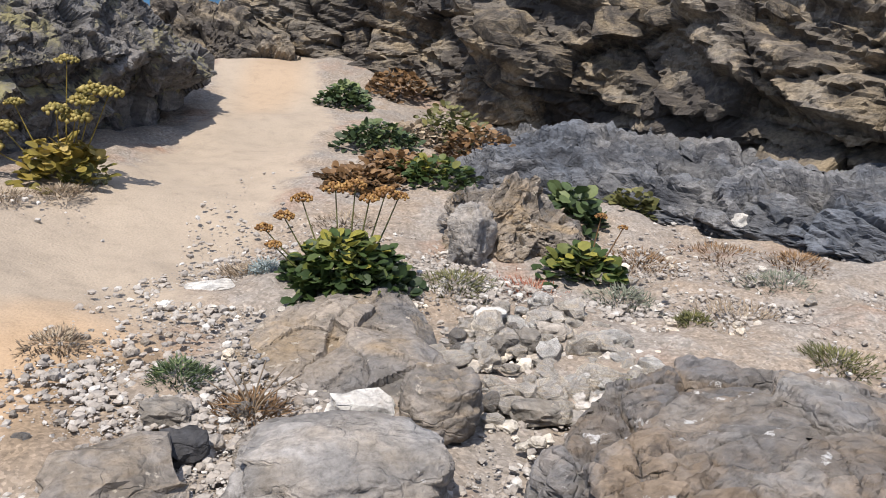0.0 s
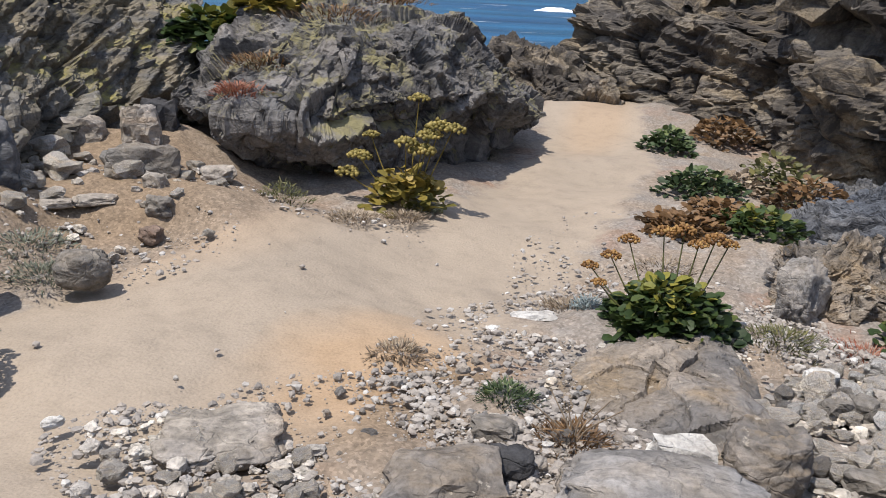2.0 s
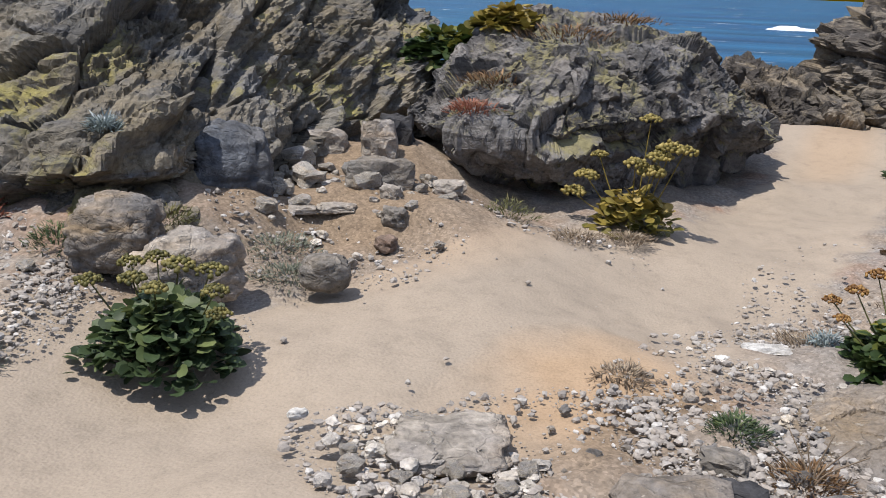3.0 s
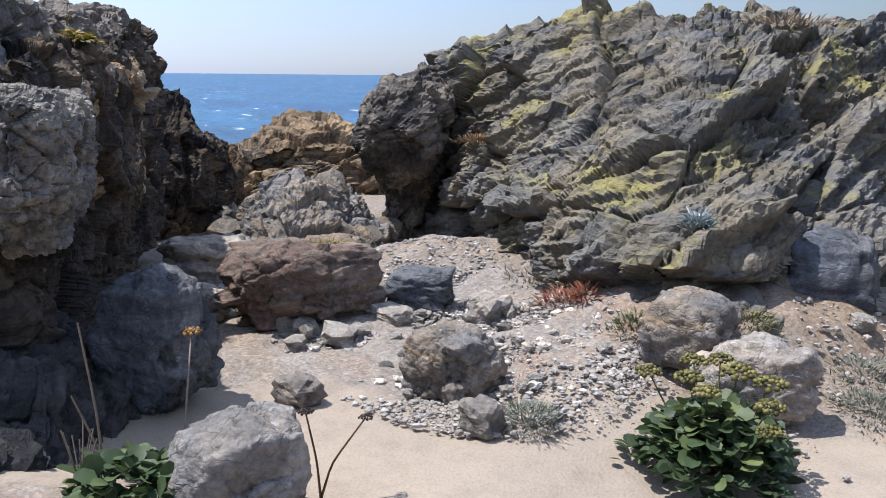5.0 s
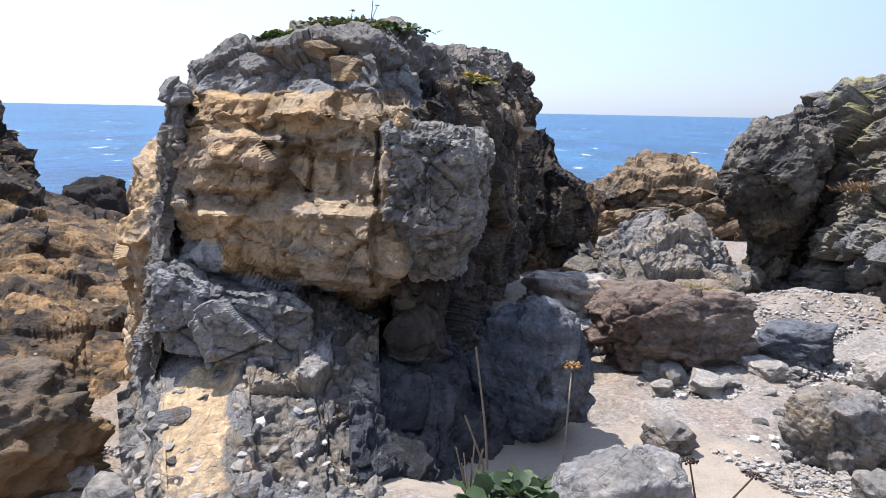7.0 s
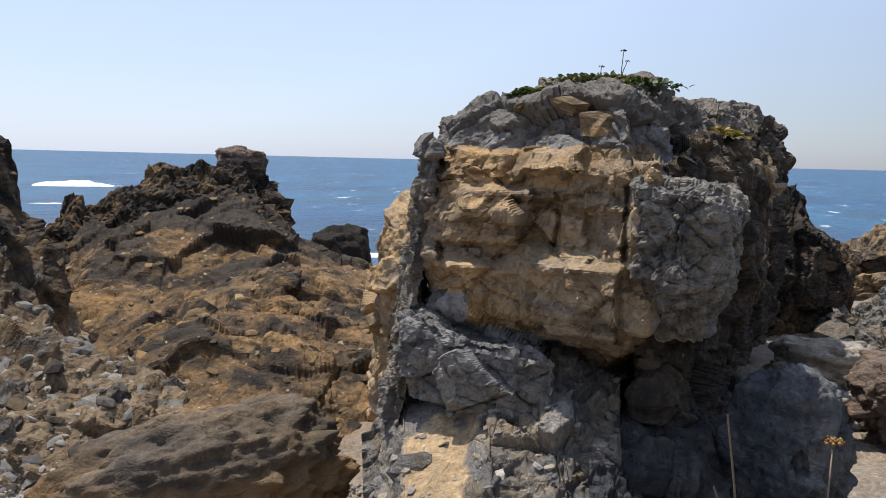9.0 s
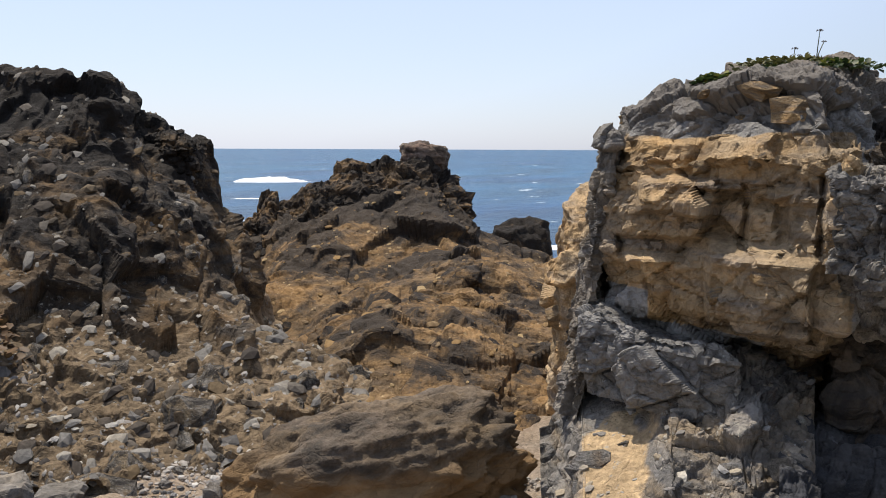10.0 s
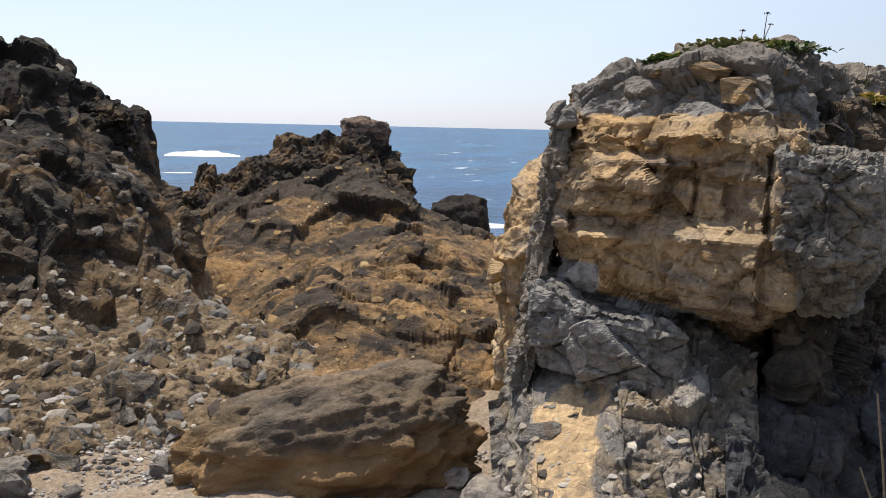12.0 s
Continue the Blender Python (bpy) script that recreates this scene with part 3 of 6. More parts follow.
def ground_material():
    n = Nodes("ground")
    sand = n.mix(n.ramp(n.noise(0.8, 5, 0.6), (0.35, 0.0), (0.7, 1.0)), (0.375, 0.31, 0.24), (0.33, 0.275, 0.215))
    sand = n.mix(n.attr("tint"), sand, (0.40, 0.28, 0.175))
    sand = n.mix(0.8, sand, n.ramp(n.noise(7, 8, 0.7), (0.3, 0.8), (0.5, 1.0), (0.8, 1.1)), "MULTIPLY")
    sand = n.mix(0.8, sand, n.ramp(n.noise(80, 5, 0.7), (0.3, 0.78), (0.5, 1.0), (0.8, 1.15)), "MULTIPLY")
    dirt = n.mix(n.ramp(n.noise(1.3, 6, 0.65), (0.4, 0.0), (0.62, 1.0)), (0.265, 0.235, 0.205), (0.29, 0.23, 0.175))
    dirt = n.mix(n.ramp(n.noise(1.1, 5, 0.6, dist=0.4), (0.55, 0.0), (0.68, 0.6)), dirt, (0.31, 0.19, 0.13))
    dirt = n.mix(n.ramp(n.noise(3.3, 7, 0.7), (0.52, 0.0), (0.66, 0.6)), dirt, (0.33, 0.31, 0.285))
    dirt = n.mix(n.math("MULTIPLY", n.attr("tint"), 1.2, True), dirt, (0.25, 0.185, 0.125))
    chips = n.cells(75, "F1", "Color")
    dirt = n.mix(0.75, dirt, n.ramp(chips, (0.1, 0.65), (0.6, 1.0), (0.95, 1.4)), "MULTIPLY")
    dirt = n.mix(0.9, dirt, n.ramp(n.noise(24, 8, 0.7), (0.3, 0.6), (0.5, 1.0), (0.75, 1.3)), "MULTIPLY")
    mask = n.math("ADD", n.attr("cell"), n.math("MULTIPLY", n.math("SUBTRACT", n.noise(2.4, 8, 0.7), 0.5), 1.1))
    c = n.mix(n.ramp(mask, (0.40, 0.0), (0.62, 1.0)), dirt, sand)
    c = n.mix(1.0, c, (0.8, 0.8, 0.8), "MULTIPLY")
    h = n.math("ADD", n.math("MULTIPLY", n.noise(40, 6, 0.7), 0.7), n.math("MULTIPLY", n.cells(60, "F1", "Distance"), -0.35))
    return n.done(c, 0.95, h, 0.012, 0.6, 0.15)


def sea_material():
    n = Nodes("sea")
    far = n.noise(0.012, 3, 0.5)
    c = n.mix(n.ramp(far, (0.35, 0.0), (0.65, 1.0)), (0.008, 0.052, 0.125), (0.013, 0.08, 0.15))
    swell = n.noise(0.05, 6, 0.65, n.stretch(0.35, 1.4, 1, (0, 0, 25)))
    c = n.mix(0.9, c, n.ramp(swell, (0.32, 0.55), (0.5, 1.0), (0.68, 1.6)), "MULTIPLY")
    caps = n.noise(0.16, 7, 0.62, n.stretch(0.4, 1.3, 1, (0, 0, 25)))
    c = n.mix(n.ramp(caps, (0.635, 0.0), (0.69, 0.8)), c, (0.75, 0.78, 0.8))
    h = n.math("ADD", n.noise(0.25, 5, 0.6), n.math("MULTIPLY", n.noise(1.4, 5, 0.6), 0.25))
    return n.done(c, 0.38, h, 1.2, 0.8, 0.24)


ground_mat, sea_mat = ground_material(), sea_material()

apron_rock = rock_material("apron_rock", (0.25, 0.212, 0.172), (0.185, 0.175, 0.167), (0.314, 0.232, 0.143), 1.5, crust=(0.111, 0.102, 0.0924), crust_at=0.6, pale=(0.425, 0.379, 0.314), pale_at=0.63, tone=0.8)
rubble_mix = rock_material("rubble_mix", (0.3, 0.262, 0.215), (0.23, 0.222, 0.215), (0.36, 0.275, 0.18), 1.5, crust=(0.13, 0.122, 0.115), crust_at=0.6, pale=(0.5, 0.46, 0.39), pale_at=0.62, other=(0.5, 0.36, 0.21))
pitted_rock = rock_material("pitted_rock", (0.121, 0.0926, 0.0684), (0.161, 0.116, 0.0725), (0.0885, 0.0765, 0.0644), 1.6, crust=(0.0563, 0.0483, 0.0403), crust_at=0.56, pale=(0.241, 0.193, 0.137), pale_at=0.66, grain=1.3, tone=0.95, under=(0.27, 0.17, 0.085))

rubble_rock = rock_material("rubble_rock", (0.46, 0.42, 0.36), (0.36, 0.335, 0.31), (0.5, 0.42, 0.32), 2.2, pale=(0.62, 0.59, 0.54), pale_at=0.64, tone=1.05)
flank_rock = rock_material("flank_rock", (0.3, 0.18, 0.08), (0.17, 0.11, 0.056), (0.09, 0.066, 0.046), 0.6, crust=(0.036, 0.031, 0.027), crust_at=0.54, pale=(0.46, 0.34, 0.19), pale_at=0.64, tone=0.85, crust_z=(-.1, .22))
gully_rock = rock_material("gully_rock", (0.36, 0.25, 0.14), (0.25, 0.185, 0.12), (0.15, 0.122, 0.095), 0.9, crust=(0.07, 0.06, 0.052), crust_at=0.58, pale=(0.46, 0.36, 0.23), pale_at=0.64, tone=0.78)
ridge_rock = rock_material("ridge_rock", (0.3, 0.18, 0.08), (0.16, 0.11, 0.065), (0.085, 0.07, 0.058), 0.9, crust=(0.03, 0.027, 0.025), crust_at=0.44, pale=(0.42, 0.33, 0.22), pale_at=0.64, tone=0.85)
slab_rock = rock_material("slab_rock", (0.25, 0.237, 0.222), (0.22, 0.17, 0.125), (0.16, 0.16, 0.165), 1.6, crust=(0.1, 0.085, 0.075), crust_at=0.62, pale=(0.6, 0.59, 0.57), pale_at=0.645, grain=0.6, tone=0.75)
stone_grey = rock_material("stone_grey", (0.27, 0.255, 0.24), (0.3, 0.26, 0.215), (0.22, 0.215, 0.21), 2.2, pale=(0.45, 0.43, 0.4), tone=0.85)
# near-black brown that carries the deep shade of the stack's flank in its colour
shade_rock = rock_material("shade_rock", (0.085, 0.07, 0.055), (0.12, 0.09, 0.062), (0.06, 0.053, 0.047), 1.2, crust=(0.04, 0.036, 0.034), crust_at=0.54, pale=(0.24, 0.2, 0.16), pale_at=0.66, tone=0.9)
block_rock = rock_material("block_rock", (0.186, 0.18, 0.172), (0.22, 0.2, 0.17), (0.137, 0.133, 0.13), 1.3, crust=(0.0637, 0.0601, 0.0601), crust_at=0.56, pale=(0.382, 0.37, 0.35), pale_at=0.66, tone=1.0)
def chip_material(name, *colours):
    n = Nodes(name)
    c = n.ramp(n.attr("cell"), *[(k / (len(colours) - 1), colour) for k, colour in enumerate(colours)])
    return n.done(n.mix(0.8, c, n.ramp(n.noise(30, 6, 0.7), (0.3, 0.6), (0.7, 1.35)), "MULTIPLY"), 0.93, n.noise(60, 5, 0.7), 0.01, 0.6, 0.2)


hill_chips = chip_material("hill_chips", (0.05, 0.042, 0.036), (0.07, 0.058, 0.047), (0.13, 0.092, 0.052), (0.1, 0.094, 0.088), (0.18, 0.17, 0.155), (0.3, 0.27, 0.22))
pale_chips = chip_material("pale_chips", (0.15, 0.14, 0.13), (0.22, 0.2, 0.18), (0.3, 0.25, 0.18), (0.26, 0.25, 0.24), (0.4, 0.37, 0.32))
ochre_chips = chip_material("ochre_chips", (0.05, 0.04, 0.03), (0.14, 0.09, 0.045), (0.24, 0.15, 0.065), (0.17, 0.12, 0.07), (0.32, 0.23, 0.12))
# ---- ground sheet and sea ----
def warped(lo, hi, c0, c1, fine, grow=1.09, reach=2600):
    """Grid lines that are fine from c0 to c1 and widen to the reach on both sides."""
    mid = np.arange(c0, c1, fine)
    step, out, x = fine, [], c1
    while x < reach:
        out.append(x)
        step *= grow
        x += step
    up = np.array(out)
    step, out, x = fine, [], c0 - fine
    while x > -reach:
        out.append(x)
        step *= grow
        x -= step
    return np.concatenate([np.array(out)[::-1], mid, up])


PATH_LINE = [(-4.2, 0.4), (-3.1, 1.7), (-2.2, 2.9), (-1.75, 4.3), (-1.5, 5.6), (-1.0, 7.2), (-0.72, 9.0), (-1.0, 11.5), (-1.3, 14.0)]
PATH_LINE = [tuple(float(c) for c in laid(*p)[:2]) for p in PATH_LINE]
PATH_WIDE = [0.75, 0.95, 0.95, 0.95, 0.85, 0.62, 0.52, 0.6, 0.6]


def sandiness(q):
    """1 on the trodden sandy path, 0 on stony ground."""
    best = np.full(len(q), -9.0)
    for a, b, wa, wb in zip(PATH_LINE[:-1], PATH_LINE[1:], PATH_WIDE[:-1], PATH_WIDE[1:]):
        a, b = np.array(a), np.array(b)
        t = np.clip(((q - a) @ (b - a)) / ((b - a) @ (b - a)), 0, 1)
        d = np.linalg.norm(q - (a + t[:, None] * (b - a)), axis=1)
        best = np.maximum(best, (wa + (wb - wa) * t - d) / 0.35)
    return np.clip(best * 0.5 + 0.5, 0, 1)


def build_ground():
    xs, ys = warped(0, 0, -7.0, 3.4, 0.034), warped(0, 0, -4.5, 8.5, 0.038)
    gx, gy = np.meshgrid(xs, ys, indexing="ij")
    q = np.column_stack([gx.ravel(), gy.ravel()])
    z = ground_z(q)
    s = sandiness(q)
    near = np.clip((14 - np.hypot(q[:, 0] + 1.5, q[:, 1] - 2)) / 6, 0, 1)
    p3 = np.column_stack([q, z * 0])
    lumps = fbm(p3 * 1.6, 3, 4) * 0.035
    d1, e1, c1 = blocks(p3 * 3.2, 60)
    d2, e2, c2 = blocks(p3 * 9.0, 70)
    stony = (d1 * 0.02 + d2 * 0.006 + fbm(p3 * 3, 4, 9) * 0.03)
    rut = fbm(p3 * np.array((3.0, 3.0, 1)), 3, 14) * 0.008
    z = z + near * (lumps + (1 - s) * stony + s * rut - 0.03 * s)
    me = mesh_of("ground", np.column_stack([q, z]), grid_faces(len(xs), len(ys), False), True, s)
    tint = np.clip(1.25 - np.hypot((q[:, 0] + 1.15) / 0.55, (q[:, 1] - 3.3) / 0.85) + 0.3 * fbm(p3 * 2.5, 3, 33), 0, 0.9)
    tint = np.maximum(tint, np.clip(0.9 - np.hypot((q[:, 0] + 0.85) / 0.5, (q[:, 1] - 10.6) / 2.2), 0, 0.5))
    tint = np.maximum(tint, np.clip(1.5 - np.hypot((q[:, 0] + 3.6) / 1.1, (q[:, 1] - 5.0) / 1.1), 0, 0.8))
    tint = np.maximum(tint, np.clip(1.3 - np.hypot((q[:, 0] + 4.9) / 2.2, (q[:, 1] + 2.9) / 1.9) + 0.4 * fbm(p3 * 2, 3, 35), 0, 0.45))
    me.attributes.new("tint", "FLOAT", "POINT").data.foreach_set("value", tint.astype(np.float32))
    me.materials.append(ground_mat)
    tagged(new("ground", me), "dry sandy and stony coastal ground with a trodden path", "ground", kind="structure")


build_ground()
bm = bmesh.new()
bmesh.ops.create_grid(bm, x_segments=2, y_segments=2, size=4200)
me = bpy.data.meshes.new("sea")
bm.to_mesh(me)
bm.free()
me.materials.append(sea_mat)
sea = tagged(new("sea", me), "deep blue open sea with small whitecaps", "sea", kind="structure")
sea.location.z = -6.5

# ---- rock masses ----
crag("path_outcrop", path_rock, [(-3.0, 6.2), (-2.5, 6.45), (-1.95, 7.3), (-1.4, 8.5), (-1.3, 9.3), (-1.8, 10.2), (-3.2, 9.8), (-4.2, 8), (-3.9, 6.6)], -0.1,
     [(-3.1, 6.6, 1.05), (-2.5, 7.2, 1.3), (-2.2, 8.2, 1.35), (-1.5, 9.4, .8), (-3.5, 8, 1.6)], [(0, 0.5), (.2, .44), (.4, .22), (.56, -.02), (.64, -.08), (.68, -.05), (.76, .08), (.86, .2), (.95, .36), (1, .6), (1, 1)],
     [(-2.6, 7.4), (-2.1, 8.8)], 580, 170, 0.6, 0.17, (72, 60, 1.4), 3, fine=0.8, joints=0.2, bulge=.7, rough=.1, corner=.1, loose=22, loose_size=(.15, .5), label="dark grey overhanging rock outcrop beside the sandy path", near=(-1.5, 6, 1.0))
crag("lichen_hill", lichen_rock, [at(67.3, 11), at(66.2, 9.2), at(62.4, 7.5), at(58, 5.9), at(52, 5.0), at(46, 5.15), at(41, 6.0), at(35, 7.2), at(29, 8.0), at(25, 9.8), at(35, 13), at(50, 13), at(62, 12.5)], 0.0,
     [(*at(68, 9.6), 1.7), (*at(65, 9.2), 1.9), (*at(62, 8.8), 2.04), (*at(59, 8.5), 2.24), (*at(56.5, 8.3), 2.3), (*at(52, 8.2), 2.3), (*at(47, 8.3), 2.36), (*at(40, 8.8), 2.3), (*at(33, 9.3), 1.85), (*at(28, 10.3), 1.6)],
     [(0, 0.02), (.3, .06), (.6, .28), (.9, .62), (1, .85), (1, 1)], [at(65, 9.6), at(50, 8.8), at(33, 10)], 640, 180, 0.95, 0.2, (28, -33, 2.8), 5, ledge=0.16, joints=0.5, fine=0.7, loose=60, loose_size=(.15, .6),
     label="lichen-covered grey rock slope of tilted beds", near=(0, 0, 1.2))
stack = crag("rock_tower", ochre_rock, [at(103.2, 4.75), at(96, 4.3), at(90.6, 4.05), at(88.3, 4.5), at(84.4, 6), at(81.9, 8.3), at(87, 9.5), at(97, 8.5), at(103, 6.5)], 0.2,
     [(*at(101.6, 5.2), 1.86), (*at(98.4, 5.2), 2.02), (*at(95, 5.2), 2.04), (*at(91, 5.2), 2.08), (*at(87, 6), 2.06), (*at(83, 8), 2.1), (*at(93, 7), 1.98), (*at(97, 6.4), 1.95), (*at(88, 7.2), 2.0)],
     [(0, .34), (.12, .3), (.24, .2), (.32, .08), (.4, 0), (.76, 0), (.79, .02), (.805, .08), (.85, .1), (.9, .13), (.95, .18), (.985, .28), (1, .42), (1, 1)], [at(97, 6.2), at(88, 7.2)], 760, 250, 0.5, 0.085, (7, 20, 1.5), 7, corner=0.12,
     joints=0.3, rough=0.2, ledge=0.05, loose=46, loose_size=(.08, .3), label="ochre and grey block-jointed rock stack topped with green plants", near=(0, 0, 1.8), bulge=0.35, ease=0.15,
     carve=[(99.2, 1.41, 1.9, .075, -.1), (95.8, 1.34, 2.3, .10, .09), (93.1, 1.37, 1.0, .12, .03), (95.8, 1.35, .09, .12, .1), (100.6, 1.17, 1.9, .045, .1), (94.8, 1.03, 3.0, .17, -.09), (99.6, .98, 1.7, .15, -.02),
            (92.6, .68, 3.6, .1, .16), (97.5, .62, 2.0, .07, .08), (91.9, 1.2, .12, .36, .1), (98.0, 1.62, 3.6, .05, -.06)],
     zones=[(97.5, 1.85, 9, .165, 1), (102.4, .86, 1.6, .12, 1), (99.5, .72, 5.0, .09, 1), (89, 1.3, .9, .4, .6)])
crag("grey_block", block_rock, [at(91.6, 3.98), at(88.6, 3.86), at(86.6, 3.95), at(85.2, 4.4), at(85, 5.6), at(90.5, 5.2)], 0.86, [(*at(91, 4.1), 1.58), (*at(88, 4.1), 1.56), (*at(86, 4.3), 1.46), (*at(88, 5), 1.56)],
     [(0, .6), (.1, .42), (.25, .14), (.4, 0), (.93, 0), (1, .12), (1, 1)], None, 380, 170, 0.24, 0.06, (35, 70, 1.3), 55, corner=0.08, joints=0.5, label="blocky grey rock corner", near=(0, 0, 1.6), parent=stack, bulge=0.3)
# extra skin over the stack's unlit side; the shade is in its dark rock
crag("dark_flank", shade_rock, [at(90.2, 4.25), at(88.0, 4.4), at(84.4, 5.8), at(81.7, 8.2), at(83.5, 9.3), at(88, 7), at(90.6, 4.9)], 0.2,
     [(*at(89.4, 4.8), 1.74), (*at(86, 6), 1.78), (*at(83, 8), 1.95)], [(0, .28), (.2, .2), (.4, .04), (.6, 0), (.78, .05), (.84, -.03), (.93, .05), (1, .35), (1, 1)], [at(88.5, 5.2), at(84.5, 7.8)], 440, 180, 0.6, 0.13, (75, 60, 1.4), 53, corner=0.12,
     joints=0.5, label="flank of the stack in rock coloured dark for its shade", near=(0, 0, 1.6), parent=stack, bulge=0.4, loose=14, loose_size=(.12, .35))
crag("dike", grey_rock, [at(103.7, 4.78), at(102.9, 4.7), at(102.5, 5.1), at(103.6, 5.3)], 0.3, [(*at(103.1, 4.9), 1.68)],
     [(0, -.2), (.5, .0), (.85, .12), (1, .4), (1, 1)], None, 150, 160, 0.22, 0.05, (80, 20, 1.5), 57, corner=0.06, label="thin upright grey rock dike", parent=stack).data.transform(Matrix(((1, 0, -.03, .05), (0, 1, .12, -.19), (0, 0, 1, 0), (0, 0, 0, 1))))
crag("base_ledge", block_rock, [at(105, 4.62), at(101.6, 4.32), at(98, 4.16), at(95.4, 4.2), at(94.5, 4.6), at(104, 5.1)], 0.45, [(*at(103.4, 4.7), .9), (*at(101, 4.5), .84), (*at(98, 4.3), .82), (*at(96, 4.3), .78)],
     [(0, .1), (.4, .0), (.85, .0), (1, .25), (1, 1)], None, 280, 90, 0.34, 0.05, (5, 20, 1.3), 59, corner=0.08, joints=0.7, rough=.1, label="grey ledge split by joints", parent=stack)
crag("tan_buttress", ochre_rock, [at(102.3, 5.4), at(105.4, 5.7), at(106.4, 6.4), at(105, 7.6), at(102, 7.5)], -0.2, [(*at(103, 6.4), 1.5), (*at(105.6, 6.5), 1.15)],
     [(0, .1), (.4, .05), (.7, -.05), (.9, .1), (1, .5), (1, 1)], None, 260, 120, 0.5, 0.07, (8, 20, 1.6), 9, loose=10, loose_size=(.12, .35), label="tan rock buttress behind the stack", near=(0, 0, 1), ease=1.0)
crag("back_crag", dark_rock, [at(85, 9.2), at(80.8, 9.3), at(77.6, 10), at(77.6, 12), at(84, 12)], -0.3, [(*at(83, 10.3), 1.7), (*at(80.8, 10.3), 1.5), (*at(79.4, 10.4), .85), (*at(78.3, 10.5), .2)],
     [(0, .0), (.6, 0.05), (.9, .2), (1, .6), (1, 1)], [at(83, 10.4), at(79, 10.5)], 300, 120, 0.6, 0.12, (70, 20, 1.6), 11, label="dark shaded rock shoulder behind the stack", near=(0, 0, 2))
APRON = {107: [(3.8, -.2), (4.5, 0), (5.2, .15)], 104.6: [(3.5, -.1), (3.8, .1), (4.4, .3), (5, .48)], 102: [(3.3, -.1), (3.6, .08), (4.2, .3), (4.7, .5)],
         99.5: [(3.15, -.1), (3.5, .2), (4, .42), (4.5, .6)], 95: [(3.05, -.1), (3.4, .2), (3.8, .42), (4.3, .62)], 91.5: [(3.05, -.1), (3.5, .18), (4, .42), (4.5, .52)]}
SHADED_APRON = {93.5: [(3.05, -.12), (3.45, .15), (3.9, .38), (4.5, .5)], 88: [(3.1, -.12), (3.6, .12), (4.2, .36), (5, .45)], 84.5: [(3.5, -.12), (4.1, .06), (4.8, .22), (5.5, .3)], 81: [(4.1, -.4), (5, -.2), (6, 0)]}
apron = slope("rubble_apron", rubble_mix, APRON, (3.0, 5.2), 420, 240, 0.34, 0.1, (25, 40, 1.4), 13, joints=0.45, rough=.12, label="broken grey rock apron with a runnel of loose orange sand", loose=46, loose_size=(.05, .26),
      calm=(103.0, 2.9, 4.55), loose_mat=slab_rock)
strew(apron, pale_chips, 420, .006, .04, 404, (20, 40), steep=.2)
# dark stone here, with part of the stack's shade put into its colour
slope("dark_apron", blue_rock, SHADED_APRON, (3.0, 6.0), 340, 210, 0.32, 0.09, (35, 80, 1.4), 15, joints=0.45, rough=.12, label="dark blue-grey broken rock apron, coloured darker still for the stack's shade", loose=34, loose_size=(.07, .3))
crag("far_wall", gully_rock, [at(81.5, 12.4), at(75, 12.4), at(68.5, 12), at(67, 14), at(75, 15.5), at(82, 14.5)], -0.8, [(*at(79, 13.5), .6), (*at(73.5, 13.5), 1.0), (*at(70, 13.5), .8)],
     [(0, 0), (.6, .08), (.9, .2), (1, .6), (1, 1)], [at(79, 13.6), at(70, 13.6)], 380, 110, 0.8, 0.18, (5, 10, 2.0), 17, loose=20, loose_size=(.25, .7), label="ochre rock wall across the far end of the gully", category="cliff")
crag("gully_mound", rubble_mix, [at(80, 8), at(75, 7.2), at(70, 7.7), at(68.6, 9.2), at(72, 10.5), at(80, 10)], -0.3, [(*at(77, 8.6), .35), (*at(71.2, 9.2), .68), (*at(74, 8.8), .55)],
     [(0, 0), (.5, .2), (.9, .6), (1, 1)], None, 320, 90, 0.5, 0.16, (20, 70, 1.5), 19, loose=26, loose_size=(.15, .6), label="mound of pale broken rock in the gully")
PEAK = {125: [(8, -.9), (11, -.3), (13.5, .3), (16, -.5)], 121.4: [(7.6, -.7), (9.5, -.45), (11, -.1), (12.5, .3), (14, .75), (17, -.6)], 118: [(7, -.45), (7.8, -.3), (8.8, -.1), (9.6, -.35), (11, -.15), (12.5, .35), (14, .9), (17, -.6)],
        115.9: [(6.6, -.4), (7.5, -.22), (8.5, .0), (9.4, -.2), (11, -.1), (12.4, .3), (14, 1), (17, -.6)], 113: [(6.2, -.35), (7.2, -.2), (8.5, -.02), (9.6, -.12), (11, -.05), (12.4, .45), (14, 1.1), (17, -.6)],
        110.3: [(6, -.35), (7, -.2), (8.5, -.05), (10.5, .0), (12, .15), (13.5, .3), (17, -.8)], 107.4: [(5.8, -.35), (7, -.2), (8.5, -.08), (10.5, -.02), (12.5, .08), (13.4, .05), (17, -1)], 103: [(5.5, -.35), (7, -.1), (9, -.05), (12, -.1), (17, -1)]}
peak = slope("peak_crag", flank_rock, PEAK, (5.6, 15.5), 440, 300, 0.85, 0.2, (24, 100, 1.8), 23, joints=.15, rough=.13, fine=.65, ledge=.06, loose=90, loose_size=(.15, .8), loose_mat=ridge_rock,
     label="dark weathered crag with ochre flanks and a blunt peak", bulge=1.4)
strew(peak, ochre_chips, 700, .012, .09, 403, (24, 100), far=14)
